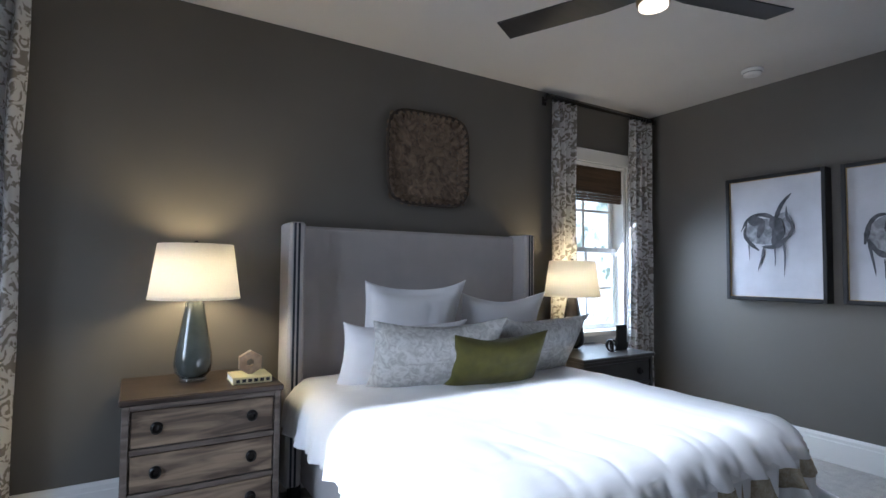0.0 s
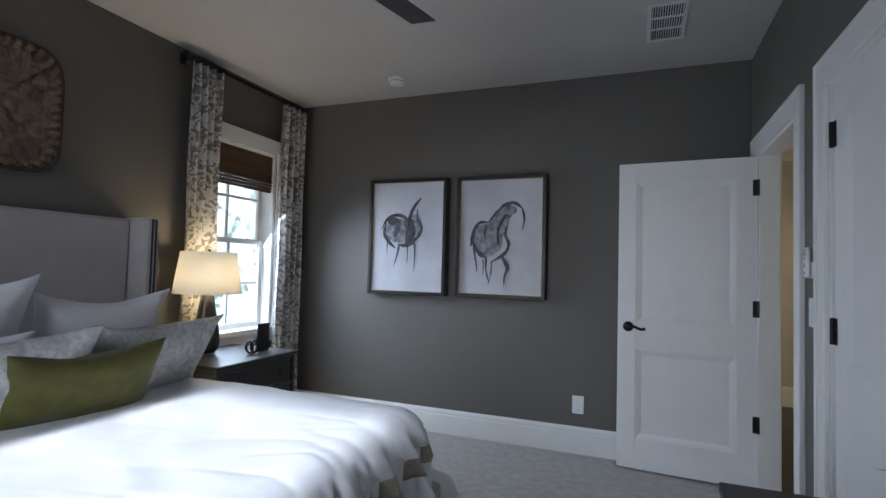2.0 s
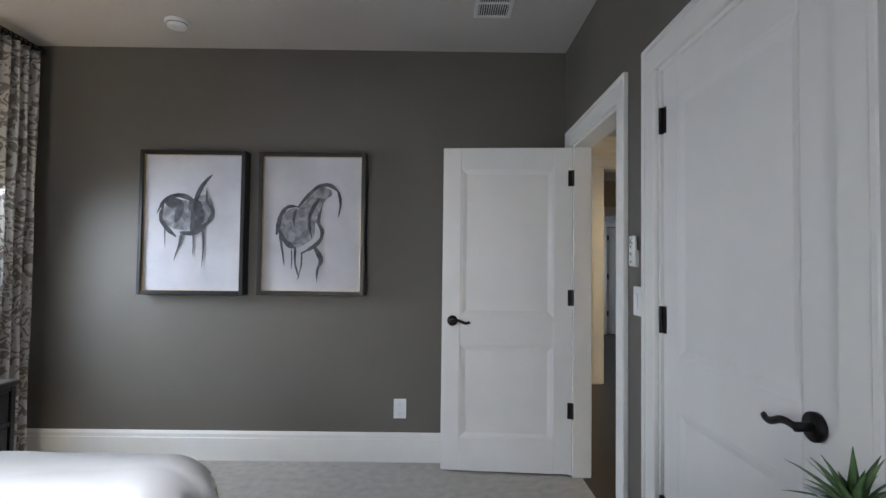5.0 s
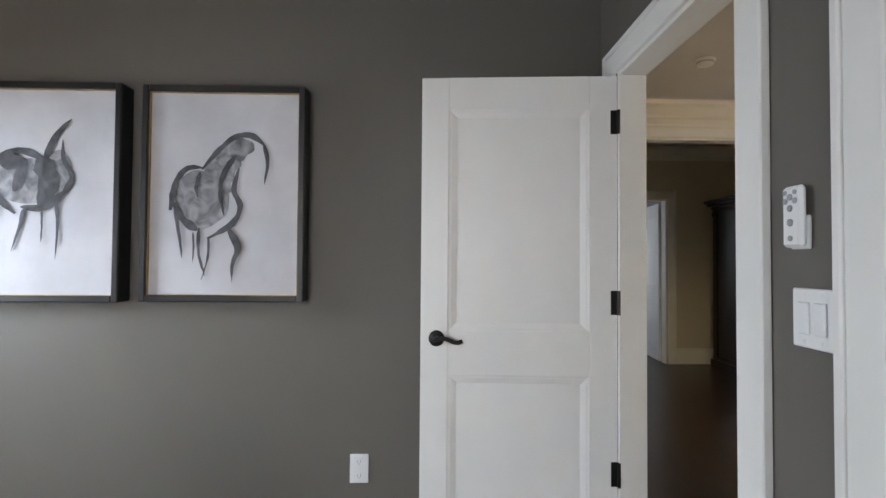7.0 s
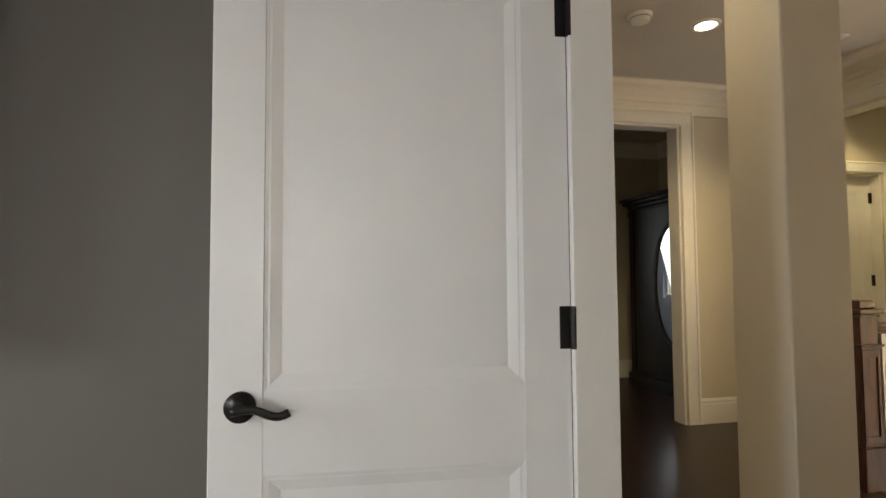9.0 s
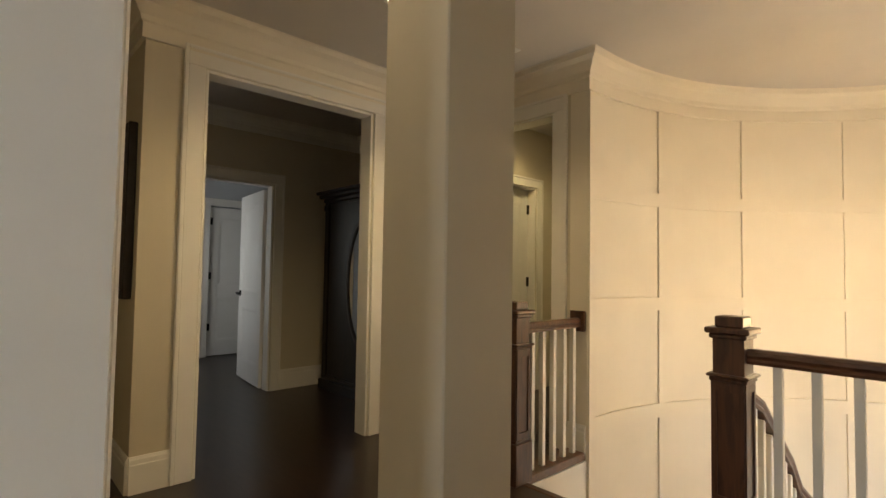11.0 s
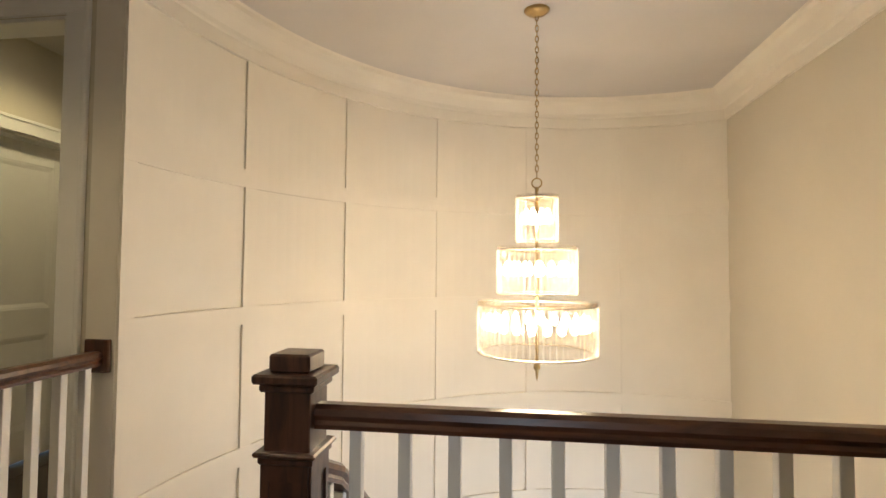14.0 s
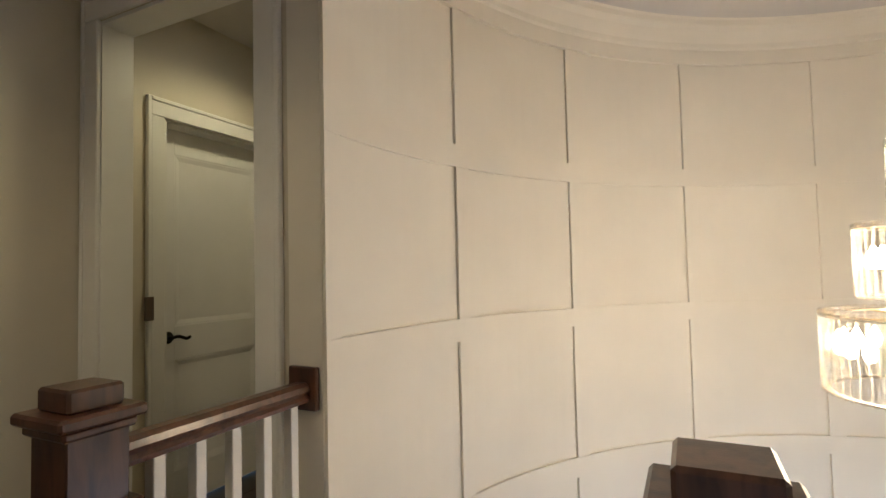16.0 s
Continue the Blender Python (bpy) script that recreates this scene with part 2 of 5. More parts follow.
LEAF = mat("succulent_green", (0.13, 0.22, 0.085), 0.42, vary=0.4, scale=30, bump=0.05)
SOIL = mat("brown_soil", (0.06, 0.035, 0.02), 0.9, vary=0.4, scale=60, bump=0.6)
POT = mat("white_glazed_pot", (0.75, 0.77, 0.80), 0.25, vary=0.03, bump=0.0)
MIRROR = mat("mirror_silver", (0.86, 0.87, 0.87), 0.015, metal=1.0, vary=0.0, bump=0.0)
GLASS = clear("window_glass", (0.96, 0.98, 0.98), 0.0)
CRYST = clear("chandelier_glass", (0.96, 0.94, 0.90), 0.07, 0.05)
BULB = glow("lit_bulb", (1.0, 0.86, 0.64), 13)
CANL = glow("lit_downlight", (1.0, 0.86, 0.60), 14)
FANL = glow("lit_fan_lens", (1.0, 0.80, 0.48), 1.2)
OUTSIDE = glow("bright_outdoors", (0.86, 0.93, 1.0), 1.1)
on, ol = OUTSIDE.node_tree.nodes, OUTSIDE.node_tree.links
leafy, leafr, leafc = on.new("ShaderNodeTexNoise"), on.new("ShaderNodeValToRGB"), on.new("ShaderNodeTexCoord")
leafy.inputs["Scale"].default_value, leafy.inputs["Detail"].default_value, leafy.inputs["Distortion"].default_value = 1.6, 8, 1.0
leafr.color_ramp.elements[0].color, leafr.color_ramp.elements[1].color = (0.22, 0.27, 0.22, 1), (0.92, 0.97, 1.0, 1)
leafr.color_ramp.elements[0].position, leafr.color_ramp.elements[1].position = 0.40, 0.50
ol.new(leafc.outputs["Object"], leafy.inputs[0]), ol.new(leafy.outputs[0], leafr.inputs[0]), ol.new(leafr.outputs[0], on["Emission"].inputs[0])
VENTD = mat("dark_duct", (0.03, 0.03, 0.032), 0.8, vary=0.1, bump=0)
SWITCHB = mat("brown_switch_plate", (0.10, 0.075, 0.055), 0.5, vary=0.1, bump=0)


# ---- building helpers ----
def thing(name, label, category, x=0, y=0, z=0, group="", kind=""):
    o = new(name)
    o.empty_display_size = 0.1
    o.location = (x, y, z)
    return tagged(o, label, category, group, kind)


def mesh(name, bm, material, smooth=False):
    bmesh.ops.recalc_face_normals(bm, faces=bm.faces)
    me = bpy.data.meshes.new(name)
    bm.to_mesh(me)
    bm.free()
    me.materials.append(material)
    if smooth:
        me.polygons.foreach_set("use_smooth", [True] * len(me.polygons))
    return me


def part(name, bm, material, parent, label="", smooth=False):
    """A bmesh in world places as ONE mesh object under a thing or a part."""
    o = new(name, mesh(name, bm, material, smooth) if isinstance(bm, bmesh.types.BMesh) else bm)
    o.parent = parent
    base = parent.location if parent.parent is None else parent.parent.location
    o.matrix_parent_inverse = Matrix.Translation(base).inverted() if parent.parent is None else Matrix()
    return tagged(o, label) if label else o


def setting(name, bm, material, label, category, smooth=False):
    return tagged(new(name, mesh(name, bm, material, smooth)), label, category, kind="structure")


def box(bm, x0, x1, y0, y1, z0, z1, bevel=0.0, seg=1):
    r = bmesh.ops.create_cube(bm, size=1, matrix=Matrix.Translation(((x0 + x1) / 2, (y0 + y1) / 2, (z0 + z1) / 2)) @ Matrix.Diagonal((x1 - x0, y1 - y0, z1 - z0, 1)))
    if bevel:
        es = list({e for v in r["verts"] for e in v.link_edges})
        bmesh.ops.bevel(bm, geom=es, offset=bevel, segments=seg, affect="EDGES", profile=0.5)
    return bm


def boxes(*dims, bevel=0.0):
    bm = bmesh.new()
    for d in dims:
        box(bm, *d, bevel=bevel)
    return bm


def cyl(bm, x, y, z0, z1, r0, r1=None, seg=20, axis="z"):
    r1 = r0 if r1 is None else r1
    turn = {"z": Matrix(), "x": pose(0, 0, 0, 0, 90, 0), "y": pose(0, 0, 0, -90, 0, 0)}[axis]
    c = (z0 + z1) / 2
    centre = {"z": (x, y, c), "x": (c, x, y), "y": (x, c, y)}[axis]
    bmesh.ops.create_cone(bm, cap_ends=True, segments=seg, radius1=r0, radius2=r1, depth=abs(z1 - z0), matrix=Matrix.Translation(centre) @ turn)
    return bm


def lathe(bm, x, y, profile, seg=32):
    """A turned body: profile of (radius, z) from bottom to top."""
    rings = [[bm.verts.new((x + r * math.cos(a), y + r * math.sin(a), z)) for a in (2 * math.pi * i / seg for i in range(seg))] for r, z in profile]
    for a, b in zip(rings, rings[1:]):
        for i in range(seg):
            bm.faces.new((a[i], a[(i + 1) % seg], b[(i + 1) % seg], b[i]))
    return bm


def sweep(bm, path, section, closed=False, up=Vector((0, 0, 1))):
    """A section of (side, up) swept along a path of points; side points to the right of the way."""
    n = len(path)
    rings = []
    for i, p in enumerate(path):
        a = path[(i - 1) % n] if closed or i else path[0]
        b = path[(i + 1) % n] if closed or i < n - 1 else path[-1]
        d = (Vector(b) - Vector(a)).normalized()
        s = d.cross(up).normalized()
        u = s.cross(d)
        rings.append([bm.verts.new(Vector(p) + s * x + u * y) for x, y in section])
    m = len(section)
    pairs = list(zip(rings, rings[1:])) + ([(rings[-1], rings[0])] if closed else [])
    for a, b in pairs:
        for j in range(m):
            bm.faces.new((a[j], a[(j + 1) % m], b[(j + 1) % m], b[j]))
    if not closed:
        bm.faces.new(rings[0]), bm.faces.new(rings[-1])
    return bm


def wall_with_holes(axis, a0, a1, b0, b1, z0, z1, holes=()):
    """A wall slab between a0 and a1 on its thin axis, along b, with openings (b0, b1, z0, z1)."""
    bm = bmesh.new()
    cuts = sorted({b0, b1, *[h[0] for h in holes], *[h[1] for h in holes]})
    for p, q in zip(cuts, cuts[1:]):
        mid, z = (p + q) / 2, z0
        for h in sorted((h for h in holes if h[0] < mid < h[1]), key=lambda h: h[2]):
            if h[2] > z:
                box(bm, *((a0, a1, p, q) if axis == "x" else (p, q, a0, a1)), z, h[2])
            z = h[3]
        if z < z1:
            box(bm, *((a0, a1, p, q) if axis == "x" else (p, q, a0, a1)), z, z1)
    return bm


def casing(name, axis, face, out, b0, b1, top, label, width=0.115, floor=0.0, depth=0.02):
    """Door or opening trim on one face of a wall: two legs and a head with a backband."""
    c = thing(name, label, "door trim", *((face, (b0 + b1) / 2, floor) if axis == "x" else ((b0 + b1) / 2, face, floor)), kind="structure")

    def slab(p, q, z0, z1, d):
        lo, hi = sorted((face, face + out * d))
        return (lo, hi, p, q, z0, z1) if axis == "x" else (p, q, lo, hi, z0, z1)
    g = 0.006
    part("casing_leg", boxes(slab(b0 - width + 0.022, b0 - g, floor, top + g, depth), slab(b0 - width, b0 - width + 0.022, floor, top + width, depth + 0.006), bevel=0.004), TRIM, c)
    part("casing_leg", boxes(slab(b1 + g, b1 + width - 0.022, floor, top + g, depth), slab(b1 + width - 0.022, b1 + width, floor, top + width, depth + 0.006), bevel=0.004), TRIM, c)
    part("casing_head", boxes(slab(b0 - width + 0.022, b1 + width - 0.022, top + g, top + width - 0.022, depth), slab(b0 - width + 0.022, b1 + width - 0.022, top + width - 0.022, top + width, depth + 0.006), bevel=0.004), TRIM, c)
    return c


def jamb(name, axis, a0, a1, b0, b1, top, label, t=0.018):
    """The lining of an opening through a wall."""
    def s(p, q, z0, z1):
        return (a0, a1, p, q, z0, z1) if axis == "x" else (p, q, a0, a1, z0, z1)
    return setting(name, boxes(s(b0, b0 + t, 0, top), s(b1 - t, b1, 0, top), s(b0 + t, b1 - t, top - t, top), bevel=0.002), TRIM, label, "door jamb")


def skirting(name, pts, label, h=0.19, t=0.018):
    """A baseboard with a moulded top along a path; the room lies to the right of the way."""
    sec = [(0, 0), (t, 0), (t, h - 0.045), (t - 0.004, h - 0.04), (t - 0.004, h - 0.018), (t - 0.010, h - 0.006), (t - 0.012, h), (0, h)]
    bm = bmesh.new()
    for a, b in zip(pts, pts[1:]):
        sweep(bm, [(*a, 0.002), (*b, 0.002)], sec)
    return setting(name, bm, TRIM, label, "baseboard")


def panel_door(name, label, w, h, m, side, lever=True, hinges=3, material=None, group=""):
    """A two-panel door, its hinge edge on the z axis, leaf along +x, faces at y 0 and -0.035; side is the face that wears the lever."""
    material = material or DOORP
    d = thing(name, label, "door", group=group)
    t, st = 0.035, 0.115
    rails = [(0.0, 0.20), (0.43 * h - 0.09, 0.43 * h + 0.09), (h - 0.135, h)]
    leaf = bmesh.new()
    box(leaf, 0, st, -t, 0, 0, h, bevel=0.002), box(leaf, w - st, w, -t, 0, 0, h, bevel=0.002)
    for a, b in rails:
        box(leaf, st, w - st, -t, 0, a, b)
    part("leaf", leaf, material, d)
    for (_, a), (b, _) in zip(rails, rails[1:]):
        bm = bmesh.new()
        box(bm, st, w - st, -t + 0.010, -0.010, a, b)
        for y, o in ((-0.010, 1), (-t + 0.010, -1)):
            rings = []
            for inset, lift in ((0.0, 0.0095), (0.008, 0.0075), (0.012, 0.0075), (0.036, 0.0005)):
                rings.append([bm.verts.new((px, y + o * lift, pz)) for px, pz in ((st + inset, a + inset), (w - st - inset, a + inset), (w - st - inset, b - inset), (st + inset, b - inset))])
            for p, q in zip(rings, rings[1:]):
                for k in range(4):
                    bm.faces.new((p[k], p[(k + 1) % 4], q[(k + 1) % 4], q[k]))
        part("panel", bm, material, d)
    if lever:
        zl, xl = 0.935, w - 0.068
        for o in (1, -1):
            y0 = 0.0 if o > 0 else -t
            hd = part("lever_handle", cyl(bmesh.new(), xl, zl, *sorted((y0, y0 + o * 0.012)), 0.033, seg=28, axis="y"), BRONZE, d, "oil-rubbed bronze lever handle", True)
            arm = bmesh.new()
            cyl(arm, xl, zl, *sorted((y0 + o * 0.012, y0 + o * 0.05)), 0.011, seg=14, axis="y")
            pts = [(xl + 0.008 - 0.118 * s, y0 + o * (0.05 + 0.004 * math.sin(s * 3)), zl + 0.010 * math.sin(s * 6.0) * (0.3 + s)) for s in [i / 12 for i in range(13)]]
            sweep(arm, pts, [(0.006 * math.cos(a), 0.009 * math.sin(a)) for a in [k * math.pi / 4 for k in range(8)]])
            part("lever", arm, BRONZE, hd, "", True)
    for i in range(hinges):
        z = [0.39, 1.09, 1.84][i] * h / 2.035
        y0 = 0.0 if side > 0 else -t
        bm = cyl(bmesh.new(), -0.004, y0 + side * 0.008, z - 0.05, z + 0.05, 0.008, seg=12)
        box(bm, -0.030, 0.028, *sorted((y0 + side * 0.001, y0 + side * 0.004)), z - 0.05, z + 0.05, bevel=0.001)
        part("hinge", bm, BRONZE, d, "dark bronze hinge")
    d.matrix_basis = m
    return d


# ---- bedroom shell ----
XW, XD, YH, YB, ZC = -2.03, 1.53, 4.55, -1.75, 2.743
WIN = (3.40, 4.20, 0.78, 2.23)
WIN2 = (-1.12, -0.20, 0.78, 2.23)
BACKW = (-1.05, 0.08, 0.55, 2.23)
setting("wall_bed", wall_with_holes("x", XW - 0.16, XW, YB - 0.16, YH + 0.12, 0, ZC, [WIN, WIN2]), TAUPE, "matte dark taupe painted bedroom wall behind the bed", "wall")
setting("wall_pictures", wall_with_holes("y", YH, YH + 0.12, XW, XD, 0, ZC), TAUPE, "matte dark taupe painted bedroom wall with two pictures", "wall")
setting("wall_back", wall_with_holes("y", YB - 0.16, YB, XW, XD, 0, ZC, [BACKW]), TAUPE, "matte dark taupe painted bedroom wall with a wide window", "wall")
setting("wall_doors", wall_with_holes("x", XD, XD + 0.095, YB - 0.16, YH + 0.12, 0, ZC, [(3.50, 4.34, 0, 2.065), (2.20, 3.09, 0, 2.065)]), TAUPE, "matte dark taupe painted bedroom wall with two doors", "wall")
setting("wall_hall_side", wall_with_holes("x", XD + 0.0955, XD + 0.110, 2.14, YH + 0.12, 0, ZC, [(3.50, 4.34, 0, 2.065)]), CREAM, "cream painted hall side of the bedroom wall", "wall")
setting("floor_bedroom", boxes((XW, XD + 0.06, YB, YH, -0.12, 0)), CARPET, "beige loop-pile bedroom carpet", "carpet")
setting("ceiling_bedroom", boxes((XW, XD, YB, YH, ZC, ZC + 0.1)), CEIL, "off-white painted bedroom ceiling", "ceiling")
setting("closet_back", boxes((XD + 0.7, XD + 0.75, 2.15, 3.14, 0, 2.2), (XD + 0.136, XD + 0.7, 2.15, 2.18, 0, 2.2), (XD + 0.136, XD + 0.7, 3.11, 3.14, 0, 2.2)), CREAM, "cream painted closet lining behind the door", "wall")
skirting("baseboard_pictures", [(0.66, YH), (XW, YH)][::-1], "white moulded baseboard along the taupe wall")
skirting("baseboard_pictures", [(0.66, YH), (XD, YH)], "white moulded baseboard behind the open door")
skirting("baseboard_bed", [(XW, YB), (XW, YH)], "white moulded baseboard along the bed wall", h=0.24)
skirting("baseboard_doors", [(XD, 2.08), (XD, YB)], "white moulded baseboard beside the closet door")
jamb("jamb_bedroom", "x", XD - 0.002, XD + 0.112, 3.50, 4.34, 2.065, "white painted bedroom door jamb")
jamb("jamb_closet", "x", XD - 0.002, XD + 0.094, 2.20, 3.09, 2.065, "white painted closet door jamb")
casing("casing_bedroom", "x", XD, -1, 3.508, 4.345, 2.055, "white moulded casing round the bedroom door")
casing("casing_bedroom_hall", "x", XD + 0.110, 1, 3.51, 4.33, 2.055, "white moulded casing on the hall side", depth=0.010)
casing("casing_closet", "x", XD, -1, 2.20, 3.078, 2.055, "white moulded casing round the closet door")
panel_door("bedroom_door", "open white painted two-panel door with a bronze lever", 0.815, 2.035, pose(XD - 0.004, 4.337, 0.014, 0, 0, 175.7), 1)
panel_door("closet_door", "closed white painted two-panel closet door", 0.842, 2.035, pose(XD + 0.045, 3.066, 0.014, 0, 0, -90), -1)


def sash_window(name, b, label, cols=2):
    """A white double-hung window in the wall behind the bed, with panes and outdoors light behind."""
    y0, y1, z0, z1 = b
    w = thing(name, label, "window", XW - 0.08, (y0 + y1) / 2, z0, kind="structure")
    xf = XW - 0.10
    part("window_frame", boxes((xf - 0.04, XW + 0.001, y0, y0 + 0.03, z0, z1), (xf - 0.04, XW + 0.001, y1 - 0.03, y1, z0, z1), (xf - 0.04, XW + 0.001, y0 + 0.03, y1 - 0.03, z1 - 0.03, z1), bevel=0.003), TRIM, w)
    part("window_sill", boxes((xf - 0.04, XW + 0.05, y0 - 0.06, y1 + 0.06, z0 - 0.03, z0 + 0.012), (XW + 0.001, XW + 0.018, y0 - 0.05, y1 + 0.05, z0 - 0.11, z0 - 0.03), bevel=0.004), TRIM, w)
    part("window_casing", boxes((XW + 0.001, XW + 0.02, y0 - 0.09, y0, z0, z1), (XW + 0.001, XW + 0.02, y1, y1 + 0.09, z0, z1), (XW + 0.001, XW + 0.022, y0 - 0.09, y1 + 0.09, z1, z1 + 0.11), bevel=0.004), TRIM, w)
    zm = 1.484
    for za, zb, x in ((z0 + 0.012, zm + 0.02, xf), (zm - 0.02, z1 - 0.03, xf - 0.03)):
        ya, yb, s = y0 + 0.03, y1 - 0.03, 0.042
        sash = part("sash", boxes((x - 0.014, x + 0.014, ya, ya + s, za, zb), (x - 0.014, x + 0.014, yb - s, yb, za, zb), (x - 0.014, x + 0.014, ya + s, yb - s, za, za + s), (x - 0.014, x + 0.014, ya + s, yb - s, zb - s, zb), bevel=0.003), TRIM, w)
        ym, zc = (ya + yb) / 2, (za + zb) / 2
        part("muntin", boxes((x - 0.010, x + 0.010, ym - 0.011, ym + 0.011, za + s, zb - s), bevel=0.003), TRIM, sash)
        part("muntin", boxes((x - 0.009, x + 0.009, ya + s, yb - s, zc - 0.011, zc + 0.011), bevel=0.003), TRIM, sash)
        for p, q in ((ya + s, ym - 0.011), (ym + 0.011, yb - s)):
            for e, g in ((za + s, zc - 0.011), (zc + 0.011, zb - s)):
                pane = part("pane", boxes((x - 0.003, x + 0.003, p, q, e, g)), GLASS, sash)
                pane.visible_shadow = False
    return w


sash_window("window_1", WIN, "white double-hung window with divided panes")
sash_window("window_2", WIN2, "white double-hung window with divided panes")
w3 = thing("window_3", "wide white framed bedroom window", "window", -0.45, YB, 0.55, kind="structure")
x0, x1, z0, z1 = BACKW
part("window_frame", boxes((x0, x0 + 0.05, YB - 0.13, YB, z0, z1), (x1 - 0.05, x1, YB - 0.13, YB, z0, z1), (x0 + 0.05, x1 - 0.05, YB - 0.13, YB, z0, z0 + 0.05), (x0 + 0.05, x1 - 0.05, YB - 0.13, YB, z1 - 0.05, z1)), TRIM, w3)
part("pane", boxes((x0 + 0.05, x1 - 0.05, YB - 0.11, YB - 0.104, z0 + 0.05, z1 - 0.05)), GLASS, w3).visible_shadow = False
part("window_casing", boxes((x0 - 0.09, x0, YB + 0.001, YB + 0.02, z0 - 0.09, z1 + 0.1), (x1, x1 + 0.09, YB + 0.001, YB + 0.02, z0 - 0.09, z1 + 0.1), (x0, x1, YB + 0.001, YB + 0.02, z1, z1 + 0.1), (x0, x1, YB + 0.001, YB + 0.02, z0 - 0.09, z0)), TRIM, w3)


# ---- hall shell ----
XC, YC, RC = 4.64, 3.035, 2.505
YO, XO, YR, ZL = 6.85, 4.62, 2.14, -2.95
YE, XP = 5.54, 2.19
XE = 3.95


def arc(r, a0, a1, n, z=0.0):
    return [(XC + r * math.cos(radians(a0 + (a1 - a0) * i / n)), YC + r * math.sin(radians(a0 + (a1 - a0) * i / n)), z) for i in range(n + 1)]


A0, A1 = 90.46, -21.3
bm = bmesh.new()
inner, outer = arc(RC, A0, A1, 64), arc(RC + 0.14, A0, A1, 64)
for p, q in ((inner, outer),):
    vi = [[bm.verts.new((x, y, z)) for x, y, _ in p] for z in (ZL, ZC)]
    vo = [[bm.verts.new((x, y, z)) for x, y, _ in q] for z in (ZL, ZC)]
    for i in range(64):
        bm.faces.new((vi[0][i], vi[0][i + 1], vi[1][i + 1], vi[1][i]))
        bm.faces.new((vo[0][i + 1], vo[0][i], vo[1][i], vo[1][i + 1]))
        bm.faces.new((vi[1][i], vi[1][i + 1], vo[1][i + 1], vo[1][i]))
    bm.faces.new((vi[0][0], vi[1][0], vo[1][0], vo[0][0]))
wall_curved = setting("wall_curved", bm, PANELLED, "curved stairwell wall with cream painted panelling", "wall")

# flat stiles and rails of the panelling, proud of the curved wall
STILES = [71.9 - 18.5 * i for i in range(5)]
for a in STILES + [90.4]:
    w = 1.9
    b = sweep(bmesh.new(), arc(RC - 0.001, a, a - w, 3), [(0, ZL), (0.013, ZL), (0.013, 2.57), (0, 2.57)])
    part("stile", b, PANELLED, wall_curved)
RAILZ = [(2.555, 2.62), (1.755, 1.86), (0.955, 1.057), (0.145, 0.250), (-0.66, -0.56), (-1.47, -1.37), (-2.28, -2.18)]
for z0, z1 in RAILZ:
    part("rail", sweep(bmesh.new(), arc(RC - 0.001, A0, A1, 60), [(0, z0), (0.015, z0), (0.015, z1), (0, z1)]), PANELLED, wall_curved)

FL = -0.26
setting("floor_hall", boxes((XD + 0.06, XE - 0.03, YR - 0.14, YH + 0.12, FL, 0), (1.03, XE - 0.03, YH + 0.12, YO, FL, 0), (XE - 0.03, 6.4, YE + 0.02, YO, FL, 0), (1.03, 6.4, YO, 12.1, FL, 0)), FLOORW, "dark stained glossy hardwood hall floor", "floor")
setting("floor_nosing", boxes((XE - 0.03, XE + 0.045, YR, 4.33, -0.03, 0.022), (XE - 0.03, XE + 0.02, 4.33, YE + 0.01, -0.03, 0.004), (XE - 0.03, XO, YE + 0.01, YE + 0.16, -0.03, 0.026), bevel=0.006), RAILW, "dark walnut nosing along the stairwell edge", "nosing")
setting("fascia_stairwell", boxes((XE - 0.005, XE + 0.012, YR, YE + 0.02, ZL, -0.03), (XE + 0.012, XO, YE + 0.004, YE + 0.019, ZL, -0.03)), TRIM, "white painted stairwell side below the floor", "fascia")
setting("floor_foyer", boxes((XE - 0.03, 7.3, YR, 5.8, ZL - 0.1, ZL)), FLOORW, "dark hardwood foyer floor below", "floor")
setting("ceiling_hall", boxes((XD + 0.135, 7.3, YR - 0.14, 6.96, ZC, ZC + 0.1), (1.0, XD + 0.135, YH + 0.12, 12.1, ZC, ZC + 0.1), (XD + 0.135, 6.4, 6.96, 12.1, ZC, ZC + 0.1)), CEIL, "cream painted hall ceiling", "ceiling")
FW = (4.75, 6.15, -2.2, -0.6)
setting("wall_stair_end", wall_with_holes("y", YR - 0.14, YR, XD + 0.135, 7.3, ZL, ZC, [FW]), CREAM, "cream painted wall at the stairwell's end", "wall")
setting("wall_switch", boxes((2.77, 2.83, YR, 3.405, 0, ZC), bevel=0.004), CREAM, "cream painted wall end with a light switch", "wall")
setting("column_hall", boxes((2.205, 2.415, 4.39, 4.60, 0, ZC), bevel=0.004), CREAM, "square cream painted plaster column in the hall", "column")
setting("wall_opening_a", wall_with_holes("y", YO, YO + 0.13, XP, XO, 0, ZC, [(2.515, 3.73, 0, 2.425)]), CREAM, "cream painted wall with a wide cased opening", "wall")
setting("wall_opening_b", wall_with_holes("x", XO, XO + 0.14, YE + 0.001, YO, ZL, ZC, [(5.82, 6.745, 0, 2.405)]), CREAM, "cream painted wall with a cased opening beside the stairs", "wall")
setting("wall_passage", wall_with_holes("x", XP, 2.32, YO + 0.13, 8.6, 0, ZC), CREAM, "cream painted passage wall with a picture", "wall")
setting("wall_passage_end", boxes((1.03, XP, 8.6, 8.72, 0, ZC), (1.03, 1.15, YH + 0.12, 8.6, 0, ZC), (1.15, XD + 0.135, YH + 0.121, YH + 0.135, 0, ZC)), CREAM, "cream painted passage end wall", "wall")
